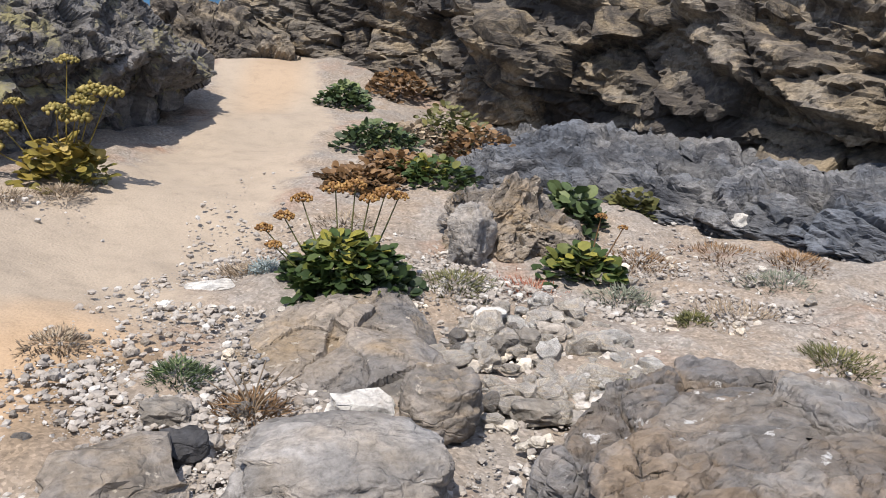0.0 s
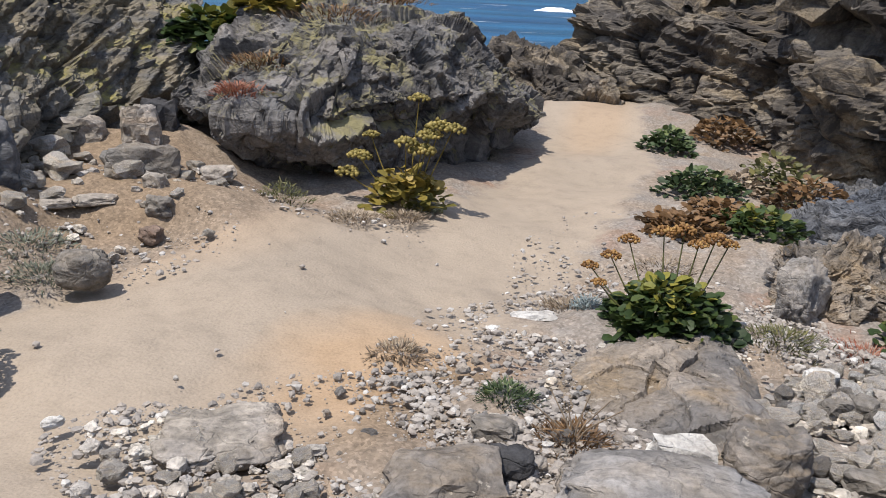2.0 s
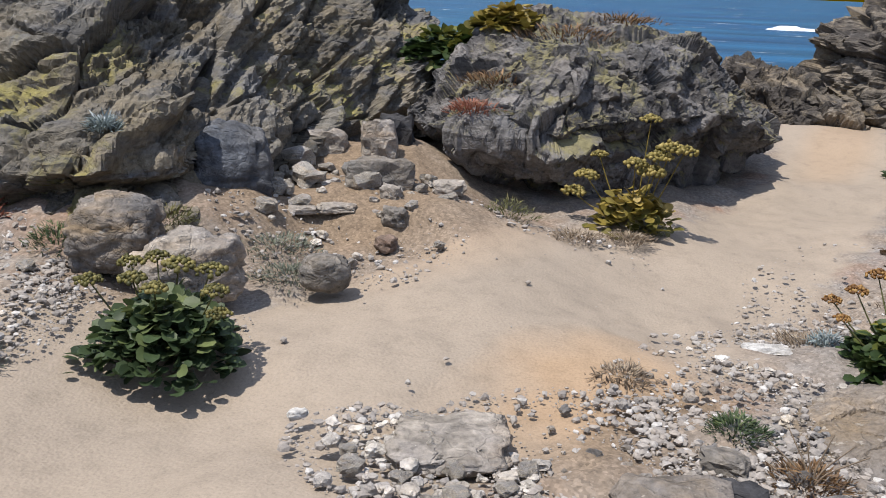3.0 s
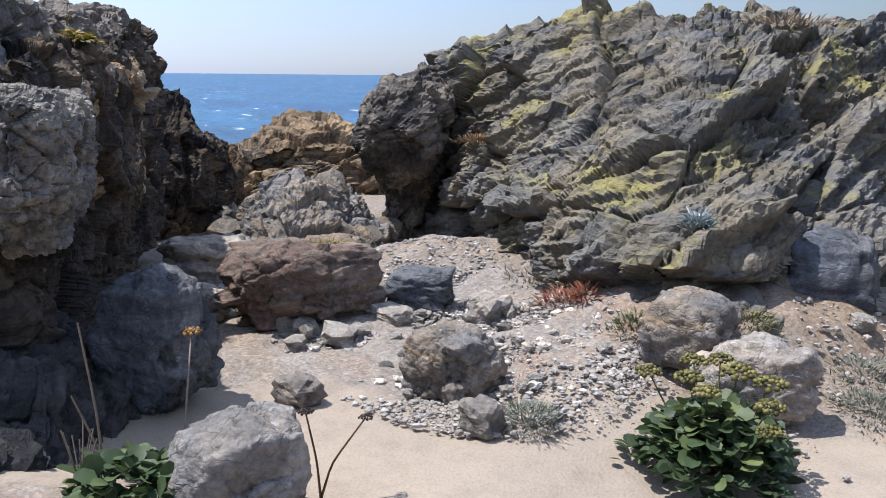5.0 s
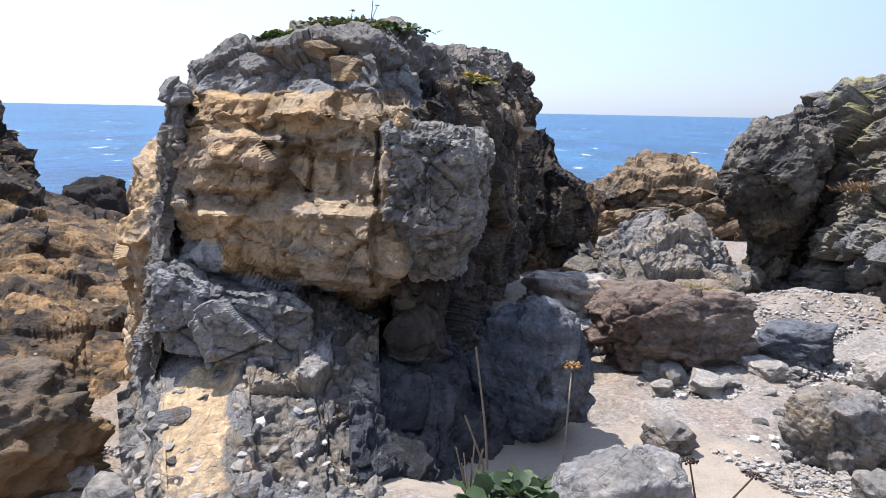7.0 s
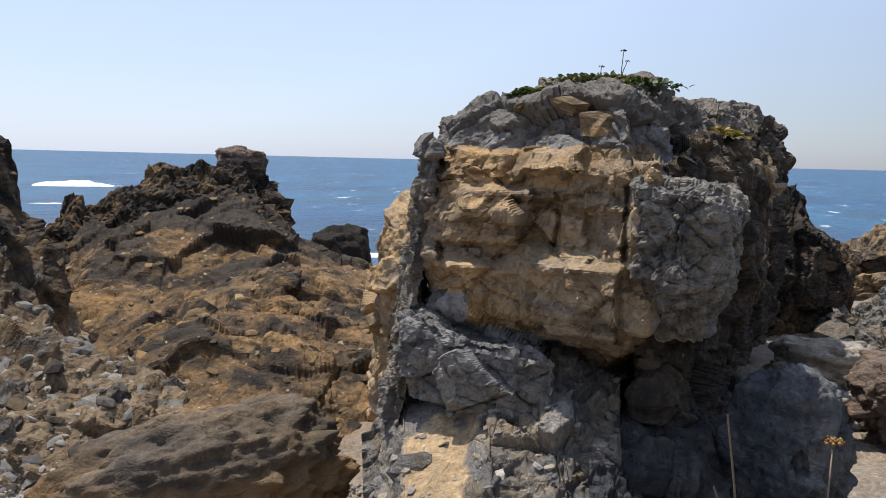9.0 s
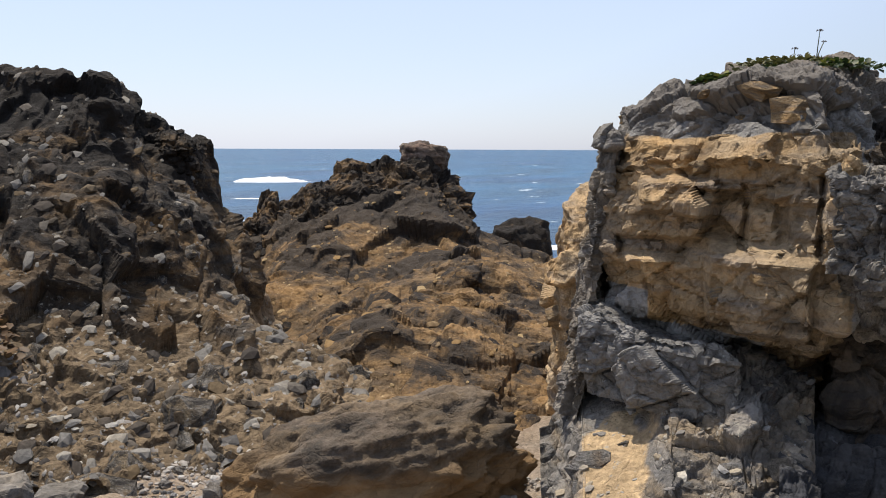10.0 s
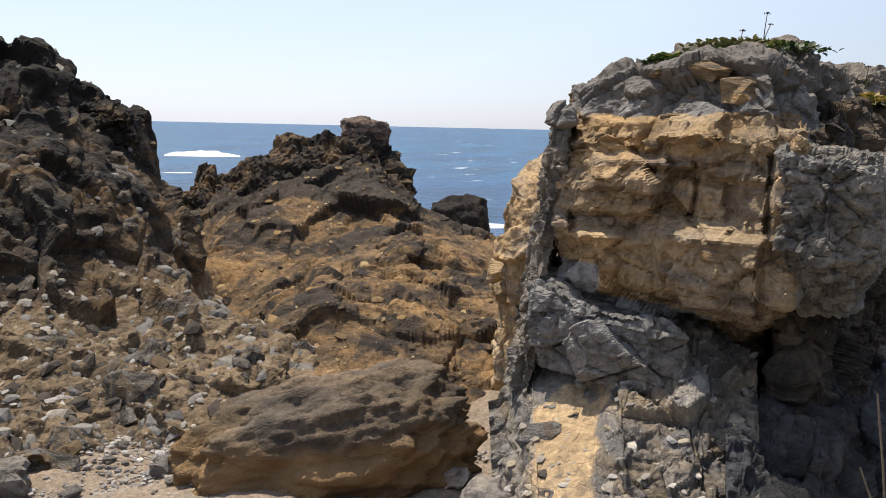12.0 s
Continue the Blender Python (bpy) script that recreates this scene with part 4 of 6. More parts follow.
crag("ridge", ridge_rock, [at(126, 13.4), at(119, 12.6), at(113, 12.4), at(110.2, 13.5), at(109.7, 14.7), at(110.5, 15.8), at(118, 16), at(126, 15.5)], -0.6,
     [(*at(124.5, 14.6), .5), (*at(122, 14.6), .85), (*at(120, 14.6), 1.08), (*at(117.5, 14.6), 1.22), (*at(115.5, 14.6), 1.38), (*at(113.5, 14.6), 1.5), (*at(112, 14.6), 1.3), (*at(110.8, 14.6), .7)],
     [(0, 0), (.3, .15), (.55, .35), (.8, .6), (.93, .82), (1, .95), (1, 1)], [at(124, 14.6), at(117, 14.6), at(112, 14.6)], 460, 130, 0.6, 0.2, (30, 100, 1.5), 25, corner=0.4, loose=40, loose_size=(.2, .7), parent=peak,
     label="dark jagged ridge with ochre patches", near=(0, 0, 1.5))
HILL = {165: [(5.6, -.3), (7, .4), (9, 1.6), (12, 2.6), (17, 2.4)], 141.6: [(5.9, -.35), (6.4, 0), (8, .64), (9.3, 1.3), (11.3, 2.55), (17, 2.6)], 136: [(5.7, -.35), (6.2, -.02), (7.5, .42), (9.3, 1.28), (11.3, 2.5), (17, 2.3)],
        132.4: [(5.7, -.35), (6.3, -.02), (7.6, .36), (9.3, 1.2), (11.3, 2.36), (13, 2.0), (17, .5)], 129.6: [(5.7, -.35), (6.4, 0), (7.6, .31), (8.8, .6), (10, 1.15), (11.3, 1.95), (12.5, 1.6), (16, -.6)],
        127.2: [(5.6, -.35), (6.5, .04), (7.6, .28), (8.8, .5), (10, .95), (11.2, 1.6), (12.2, .9), (15, -.8)], 124.6: [(5.6, -.35), (6.6, .02), (7.6, .22), (9, .35), (10.2, .62), (11, .5), (12, -.2), (15, -1)],
        123: [(5.6, -.35), (6.6, .0), (7.4, .12), (8.2, .14), (9, -.2), (11, -.4), (15, -1)], 120.5: [(5.6, -.35), (6.6, -.06), (7.5, .03), (8, -.2), (9, -.5), (15, -1.2)], 117: [(5.7, -.45), (6.8, -.2), (7.4, -.2), (8, -.6), (15, -1.4)]}
hill = slope("dark_hill", dark_rock, HILL, (5.5, 14), 500, 330, 0.75, 0.22, (42, 110, 1.6), 29, fine=0.75, joints=0.2, rough=.16, loose=300, loose_size=(.05, .42), zone_at=(.2, .5), bulge=1.5,
     label="dark jagged rocky hillside with pale chips", loose_mat=chip_rock)
strew(hill, hill_chips, 2600, .012, .1, 401, (42, 110), far=11.5, steep=.25)
strew(hill, pale_chips, 1000, .01, .05, 402, (30, 110), high=.4, far=8.5, steep=.25)
crag("hill_knob", dark_rock, [at(130.8, 10.9), at(128.8, 10.4), at(127.0, 10.5), at(126.2, 11.3), at(127, 12.2), at(130.5, 12)], 0.2, [(*at(128.5, 11.3), 1.88), (*at(127.4, 11.3), 1.72), (*at(129.8, 11.3), 1.7)],
     [(0, .3), (.25, .2), (.5, .12), (.72, -.02), (.9, .02), (.97, .2), (1, .5), (1, 1)], None, 280, 130, 0.55, 0.1, (12, 110, 1.7), 91, joints=0.5, corner=0.3, label="blunt dark knob at the end of the hillside", parent=hill, near=(0, 0, 1.5), bulge=.4)
crag("right_cliff", tan_rock, [at(7, 13.2), at(4, 12.4), at(-3, 11.6), at(-10, 10), at(-18, 9.2), at(-27, 8.4), at(-38, 7.8), at(-52, 8), at(-52, 14), at(-20, 17), at(2, 17)], -0.4,
     [(*at(5, 13.2), 1.8), (*at(-2, 13), 2.2), (*at(-12, 12.2), 2.9), (*at(-30, 11), 3.0)],
     [(0, .07), (.1, .06), (.2, .0), (.28, -.03), (.5, .03), (.8, .14), (.95, .3), (1, .5), (1, 1)], [at(2, 14.5), at(-20, 12.5), at(-40, 11)], 620, 150, 1.0, 0.34, (14, 20, 1.5), 31, ledge=0.2, fine=0.55, loose=60, loose_size=(.3, 1.1),
     label="tan and dark grey cliff with undercut ledges", category="cliff", near=(0, 0, 1))
crag("low_ridge", tan_rock, [at(14, 12), at(8, 11.6), at(2, 11.9), at(2, 14), at(13, 15)], -0.2, [(*at(11.5, 13.3), 1.3), (*at(7, 13.3), .95), (*at(4, 13), .8)],
     [(0, 0), (.5, .15), (.85, .45), (1, .8), (1, 1)], None, 300, 90, 0.7, 0.2, (18, 60, 2), 37, loose=18, loose_size=(.2, .7), label="low tan rock ridge at the top of the path")
crag("grey_shelf", shelf_rock, [at(-7, 7.4), at(-15, 7.1), at(-24, 6.6), at(-36, 6.2), at(-46, 6.6), at(-40, 8.6), at(-20, 10), at(-8, 10.2)], -0.3, [(*at(-12, 8.5), .15), (*at(-22, 7.6), .2), (*at(-34, 7), .3)],
     [(0, 0), (.6, .1), (.9, .4), (1, .8), (1, 1)], [at(-12, 8.6), at(-36, 7)], 420, 110, 0.5, 0.15, (14, 10, 1.8), 41, loose=30, loose_size=(.15, .5), label="smooth bluish grey rock shelf below the cliff")
crag("corner_slab", slab_rock, [at(-14, 2.6), at(-16.5, 3.3), at(-23.5, 3.8), at(-34, 3.9), at(-50, 3.4), at(-48, 1.9), at(-22, 2.0)], -0.2, [(*at(-20, 3.1), .2), (*at(-33, 3), .34)],
     [(0, 0), (.6, .06), (.9, .25), (1, .6), (1, 1)], [at(-20, 2.9), at(-40, 2.7)], 420, 110, 0.42, 0.06, (20, 30, 1.4), 43, rough=.1, joints=.6, label="large cracked grey rock slab with white chips", near=(0, 0, 1))
crag("fore_slab", apron_rock, [at(7, 3.5), at(7.5, 3.9), at(1, 4.6), at(-4, 4.7), at(-7.5, 4.0), at(-8.5, 3.2), at(-3, 3.15)], -0.1, [(*at(-2, 4.0), .07), (*at(-5, 3.5), .09), (*at(4, 3.8), .02)],
     [(0, 0), (.6, .1), (.9, .35), (1, .7), (1, 1)], None, 300, 90, 0.5, 0.04, (10, 60, 1.8), 47, rough=.1, joints=.3, label="low weathered brown-grey rock slab among rubble", near=(0, 0, 1))

# ---- boulders ----
stone("boulder", brown_rock, at(73.2, 5.75), (1.18, 0.75, 0.6), 3, 95, label="large reddish brown boulder on gravel", category="boulder", level=6, size=.85, amp=.2, square=.4, flat=1.0)
stone("boulder", shelf_rock, at(66.2, 6.0), (0.48, 0.4, 0.32), 4, 60, label="dark blue-grey boulder beside the brown one", category="boulder", level=5, amp=.2, square=.6)
stone("boulder", apron_rock, at(64, 4.58), (0.52, 0.48, 0.48), 6, 20, label="squat brown-grey boulder standing on gravel", category="boulder", level=6, amp=.2, square=.45)
stone("boulder", stone_grey, at(77, 3.35), (0.62, 0.52, 0.54), 8, 10, label="rounded pale grey boulder by the sand", category="boulder", level=6, size=1.3, amp=.16, square=.25)
stone("boulder", shelf_rock, at(81.6, 4.6), (0.6, 0.5, 0.8), 9, 40, label="dark blue-grey angular boulder at the foot of the stack", category="boulder", level=6, amp=.2, square=.6)
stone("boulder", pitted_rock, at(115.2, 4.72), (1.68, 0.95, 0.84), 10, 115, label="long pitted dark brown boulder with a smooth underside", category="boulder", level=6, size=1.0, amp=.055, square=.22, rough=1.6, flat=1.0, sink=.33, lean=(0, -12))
stone("boulder", apron_rock, (-3.62, 3.1), (0.5, 0.45, 0.46), 12, 30, label="upright tan boulder behind the flowering plant", category="boulder", level=5)
stone("boulder", pale_rock, (-3.28, 3.22), (0.62, 0.45, 0.4), 13, 60, label="pale tan boulder behind the flowering plant", category="boulder", level=5)
stone("boulder", grey_rock, (-2.8, 3.75), (0.30, 0.24, 0.22), 14, 50, label="smooth round grey boulder at the edge of the path", category="boulder", level=5, amp=.1, square=.2)
stone("boulder", stone_grey, at(-.6, 2.68), (0.72, 0.55, 0.25), 15, 5, label="flat tan-grey boulder in rubble", category="boulder", level=5, amp=.12, square=.4, sink=.2)
stone("boulder", apron_rock, at(-7.4, 3.1), (0.32, 0.3, 0.3), 16, 5, label="round brown-grey boulder among rubble", category="boulder", level=5, amp=.2)
stone("boulder", pale_rock, at(79, 7.2), (0.9, 0.6, 0.42), 17, 80, label="pale tan boulder in the gully", category="boulder", level=5, amp=.25, square=.5)
stone("boulder", pale_rock, at(79.6, 5.9), (0.45, 0.35, 0.26), 18, 20, label="pale tan boulder in the gully", category="boulder", level=5, amp=.25, square=.5)
crag("cave_overhang", tan_rock, [at(70.9, 9.5), at(69.2, 8.7), at(66, 8.6), at(64.5, 9.6), at(65.5, 10.8), at(69.5, 11.2)], -0.2, [(*at(69.6, 9.5), 1.4), (*at(68.2, 9.4), 1.58), (*at(66, 9.4), 1.75)],
     [(0, .72), (.35, .6), (.55, .16), (.68, -.04), (.8, .0), (.9, .14), (1, .45), (1, 1)], None, 320, 130, 0.6, 0.12, (40, -33, 1.8), 61, label="dark overhanging rock above a shaded cave")
stone("boulder", brown_rock, at(113.4, 14.75), (0.85, 0.75, 0.85), 21, 110, z=1.0, sink=0, label="blunt brown block on the peak of the crag", category="boulder", level=5)
stone("boulder", dark_rock, at(107.4, 24), (2.0, 1.6, 2.2), 22, 110, z=-2.2, sink=0, label="dark rock islet off the shore", category="boulder", level=5)


def foam_bank(xy, long, deep, tall, seed, turn_):
    """A breaking wave's crest of white water."""
    nu_, nv_ = 90, 24
    u, v = np.meshgrid(np.linspace(-1, 1, nu_), np.linspace(-1, 1, nv_), indexing="ij")
    p = np.column_stack([u.ravel() * long / 2, v.ravel() * deep / 2, u.ravel() * 0])
    e = np.clip(1 - np.abs(u.ravel()) ** 2.5, 0, 1) * np.clip(1 - np.abs(v.ravel()) ** 2, 0, 1)
    p[:, 2] = tall * e * (0.8 + 0.3 * fbm(p * 0.35, 3, seed)) - 0.25
    me = mesh_of("breaking_wave", p, grid_faces(nu_, nv_, False))
    me.materials.append(foam_mat)
    ob = tagged(new("breaking_wave", me), "white foaming breaker on the blue sea", "wave")
    ob.matrix_world = pose(xy[0], xy[1], -6.45, 0, 0, turn_)


n_ = Nodes("foam")
foam_mat = n_.done(n_.ramp(n_.noise(0.8, 6, 0.7), (0.3, (0.6, 0.66, 0.7)), (0.6, (0.86, 0.88, 0.9))), 0.8, n_.noise(3, 5), 0.3, 0.6)
foam_bank(at(122.6, 225), 19, 14, 1.3, 3, 120)
foam_bank(at(124, 150), 6, 4, .35, 4, 120)
foam_bank(at(7, 260), 15, 9, 1.2, 5, 10)
foam_bank(at(117, 190), 5, 2, .5, 6, 120)
foam_bank(at(108.5, 60), 7, 2, .5, 7, 110)
foam_bank(at(106, 75), 9, 2, .5, 8, 110)



# ---- loose stones ----
chips = {}


def scatter_stones(name, variants, spots, label, group):
    """Separate stones that share a few meshes; the smallest are gathered for one joined heap of chips. spots: (x, y, length, height part)."""
    for k, (x, y, size, tall) in enumerate(spots):
        me = variants[k % len(variants)]
        x, y = float(laid(x, y)[0]), float(laid(x, y)[1])
        z = float(ground_z(np.array([(x, y)]))[0])
        m = pose(x, y, z - 0.12 * size * tall, random.uniform(-12, 12), random.uniform(-12, 12), random.uniform(0, 360)) @ Matrix.Diagonal((size, size * random.uniform(.7, 1), size * tall, 1))
        if size < .082:
            chips.setdefault(me.materials[0], []).append((me, m))
            continue
        ob = new(name, me)
        ob.matrix_world = m
        tagged(ob, label, "stone", group)


def join_chips():
    """The small broken stones, too many to count, as one object for each kind of stone."""
    for material, list_ in chips.items():
        cos, fs, cells, count = [], [], [], 0
        for me, m in list_:
            co = np.empty(len(me.vertices) * 3, dtype=np.float32)
            me.vertices.foreach_get("co", co)
            f = np.empty(len(me.polygons) * 3, dtype=np.int32)
            me.polygons.foreach_get("vertices", f)
            mm = np.array(m)
            cos.append(co.reshape(-1, 3) @ mm[:3, :3].T + mm[:3, 3])
            fs.append(f.reshape(-1, 3) + count)
            cells.append(np.full(len(me.vertices), random.random()))
            count += len(me.vertices)
        me = mesh_of("rubble", np.concatenate(cos), np.concatenate(fs), False, np.concatenate(cells))
        me.materials.append(material)
        tagged(new("rubble", me), "small broken stones strewn over the ground", "rubble", kind="stuff")


def around(cx, cy, rx, ry, n, lo, hi, power=2.0):
    out = []
    for _ in range(n):
        a, r = random.uniform(0, 6.283), math.sqrt(random.random())
        out.append((cx + rx * r * math.cos(a), cy + ry * r * math.sin(a), lo + (hi - lo) * random.random() ** power, random.uniform(.45, .8)))
    return out


random.seed(5)
pale_set = [stone_mesh("stone", rubble_rock, (1, 1, 1), 30 + k, 2, amp=.42, square=.8) for k in range(6)]
grey_set = [stone_mesh("stone", stone_grey, (1, 1, 1), 40 + k, 2, amp=.4, square=.8) for k in range(5)]
white_set = [stone_mesh("stone", white_rock, (1, 1, 1), 50 + k, 2, amp=.42, square=.8) for k in range(3)]
scatter_stones("stone", pale_set, around(0.9, 3.6, .5, .75, 80, .03, .12), "pale angular stone in a pile of rubble", "rubble pile stones")
scatter_stones("stone", pale_set, around(0.92, 3.7, .42, .55, 60, .07, .16), "pale angular stone in a pile of rubble", "rubble pile stones")
scatter_stones("stone", grey_set, around(0.85, 3.65, .5, .65, 16, .04, .13), "grey angular stone in a pile of rubble", "rubble pile stones")
scatter_stones("stone", pale_set, around(-1.6, 2.45, .42, .36, 30, .03, .09), "pale stone in a small heap beside the path", "path edge stones")
scatter_stones("stone", grey_set, around(-0.7, 3.2, .55, .4, 14, .03, .12), "grey stone on the path's stony edge", "path edge stones")
scatter_stones("stone", white_set, around(0.3, 3.9, 1.6, 1.4, 10, .02, .07), "small white stone lying on stony ground", "white stones")
scatter_stones("stone", white_set, around(-4.6, 2.2, .9, .7, 8, .02, .07), "small white stone lying on gravel", "white stones")
scatter_stones("stone", pale_set, around(-4.7, 2.3, 1.2, .7, 50, .03, .13), "pale angular stone lying on gravel", "gully stones")
scatter_stones("stone", pale_set, around(-3.4, 4.7, .9, .8, 36, .03, .14), "tan stone lying on the earth bank", "bank stones")
scatter_stones("stone", pale_set, around(-3.6, 5.0, .8, .8, 34, .06, .26), "flat tan stone on the earth bank", "bank stones")
scatter_stones("stone", pale_set, around(1.9, 5.0, .9, .8, 16, .05, .18), "pale stone on the stony ground", "stony ground stones")
scatter_stones("stone", grey_set, around(-4.9, 2.2, 1.2, .6, 22, .04, .16), "grey stone lying on gravel", "gully stones")
scatter_stones("stone", pale_set, around(-5.6, 1.6, .7, .5, 44, .06, .22), "pale angular stone in the gully", "gully stones")
scatter_stones("stone", grey_set, around(-4.2, -3.6, 1.3, .8, 12, .05, .2), "grey stone on the floor of the hollow", "hollow stones")
scatter_stones("stone", white_set, around(0.95, 3.7, .45, .6, 26, .05, .14), "whitish angular stone in a pile of rubble", "rubble pile stones")
scatter_stones("stone", pale_set, around(0.5, 4.2, 1.7, 1.3, 150, .025, .085, 3), "pale stone on the stony ground", "stony ground stones")
scatter_stones("stone", grey_set, around(-0.5, 3.2, .8, .9, 80, .02, .07, 3), "grey stone on the path's stony edge", "path edge stones")
scatter_stones("stone", pale_set, around(-4.8, 2.3, 1.4, .8, 160, .025, .085, 2), "pale angular stone lying on gravel", "gully stones")
scatter_stones("stone", grey_set, around(-4.4, -3.2, 1.3, 1.0, 140, .025, .085, 2), "grey stone on the floor of the hollow", "hollow stones")
scatter_stones("stone", pale_set, around(-1.45, 2.5, .45, .3, 90, .03, .1, 2), "pale stone in a small heap beside the path", "path edge stones")
scatter_stones("stone", pale_set, around(1.0, 3.75, .42, .7, 34, .085, .19), "pale angular stone in a pile of rubble", "rubble pile stones")
scatter_stones("stone", white_set, around(1.0, 3.9, .4, .6, 10, .09, .17), "whitish angular stone in a pile of rubble", "rubble pile stones")
join_chips()
# single stones that stand out
for mat_, xy, dims, seed, turn_, text in (
        (white_rock, (0.1, 3.04), (.26, .14, .2), 71, 10, "bright white angular stone leaning on a boulder"),
        (white_rock, (0.75, 4.2), (.17, .14, .1), 72, 40, "whitish stone in rubble"),
        (pale_rock, (1.0, 4.02), (.17, .13, .1), 73, 0, "pale stone in rubble"), (grey_rock, (0.76, 3.86), (.16, .12, .12), 74, 30, "rounded grey stone in rubble"),
        (grey_rock, (0.87, 3.88), (.16, .13, .12), 75, 80, "rounded grey stone in rubble"), (grey_rock, (0.8, 3.22), (.24, .14, .09), 76, 0, "flat dark grey stone in rubble"),
        (white_rock, (-0.66, 4.62), (.26, .16, .05), 77, 20, "flat whitish stone beside the plant"), (grey_rock, (-0.61, 3.12), (.2, .15, .09), 78, 10, "flat grey stone on gravel"),
        (blue_rock, (-0.5, 2.83), (.2, .16, .12), 79, 30, "blue-grey stone with white edges"), (apron_rock, (-0.68, 2.62), (.46, .36, .17), 80, 20, "weathered tan-grey boulder at the stony edge"),
        (pale_rock, (0.34, 3.16), (.18, .13, .09), 81, 60, "tan stone beside a boulder"), (pale_rock, (0.12, 3.2), (.14, .12, .1), 82, 60, "tan stone on a slab"),
        (white_rock, (2.79, 6.2), (.2, .12, .2), 83, 0, "upright white stone on the shelf"),
        (pale_rock, (-3.37, 4.69), (.3, .16, .07), 85, 35, "flat pale stone on the bank"),
        (pale_rock, (-3.5, 4.5), (.2, .12, .06), 86, 35, "flat pale stone on the bank"), (grey_rock, (-2.98, 4.75), (.16, .14, .14), 87, 0, "grey stone on the bank"),
        (pale_rock, (-3.15, 5.0), (.16, .1, .14), 88, 0, "upright pale stone on the bank"), (brown_rock, (-2.92, 4.55), (.14, .12, .11), 89, 0, "small dark stone on the bank"),
        (grey_rock, (-3.4, 5.25), (.5, .3, .27), 90, 35, "grey slab-like boulder on the bank"), (pale_rock, (-3.0, 5.55), (.26, .2, .1), 91, 20, "flat pale stone leaning on another"),
        (pale_rock, (-4.1, 5.65), (.34, .25, .26), 92, 30, "pale stone high on the bank"), (pale_rock, (-3.7, 5.75), (.3, .25, .4), 93, 30, "upright pale block high on the bank"),
        (blue_rock, (-3.75, 6.1), (.3, .25, .42), 94, 30, "upright grey block high on the bank"), (grey_rock, (-3.56, 1.9), (.22, .17, .17), 95, 20, "square light grey stone by the sand"),
        (apron_rock, (-4.3, 1.28), (.26, .2, .15), 96, 20, "rounded brown stone on gravel"), (pale_rock, (-5.2, 2.1), (.34, .26, .14), 97, 20, "flat pale stone below the brown boulder"),
        (pale_rock, (-4.85, 2.6), (.3, .26, .2), 98, 20, "pale stone behind a boulder"), (white_rock, (-2.12, 2.54), (.1, .05, .04), 99, 60, "small white stone on the sandy path"),
        (pale_rock, (-4.05, -1.95), (.24, .2, .2), 100, 20, "round pale stone under the long boulder"), (pale_rock, (-4.35, -1.55), (.34, .24, .14), 101, 20, "flat tan stone under the long boulder"),
        (grey_rock, (-3.6, -1.15), (.3, .22, .2), 102, 20, "grey stone at the foot of the stack"), (grey_rock, (-3.7, -4.1), (.36, .3, .26), 103, 20, "grey jagged stone in the hollow"),
        (grey_rock, (-3.75, -3.75), (.26, .3, .2), 104, 20, "grey jagged stone in the hollow"), (brown_rock, (-3.15, -4.35), (.55, .4, .42), 105, 20, "brown rock at the edge of the hollow")):
    stone("stone", mat_, xy, dims, seed, turn_, sink=.32 if dims[2] > .25 else .14, label=text, category="stone", level=3, amp=.22, square=.7)
stone("rock", shelf_rock, (-3.95, 4.35), (.56, .5, .62), 84, 45, sink=.36, label="bluish grey cracked rock set in the bank", level=5, amp=.12, square=.55, rough=.05, size=.6)
stone("slab", pale_rock, (-1.52, 2.68), (.5, .42, .12), 142, 25, sink=.4, label="low crumbling pale sandstone slab at the path's edge", level=5, amp=.14, square=.6, category="rock")
stone("rock", stone_grey, (.78, 5.35), (.3, .24, .46), 141, 60, sink=.15, label="upright pale grey rock splinter among plants", level=5, amp=.2, square=.6)
crag("grey_outcrop", apron_rock, [at(-5.9, 5.5), at(-10, 5.3), at(-15, 5.5), at(-15, 6.2), at(-9, 6.5), at(-6, 6.1)], -0.15, [(*at(-7.2, 5.75), .2), (*at(-9, 5.8), .26), (*at(-11.3, 5.9), .4), (*at(-14, 5.8), .14)],
     [(0, 0), (.3, .1), (.7, .3), (.93, .55), (1, .8), (1, 1)], [at(-7.5, 5.8), at(-13, 5.8)], 260, 90, 0.36, 0.11, (60, 20, 1.5), 63, joints=0.2, label="pointed grey and tan outcrop among plants", loose=16, loose_size=(.08, .3))


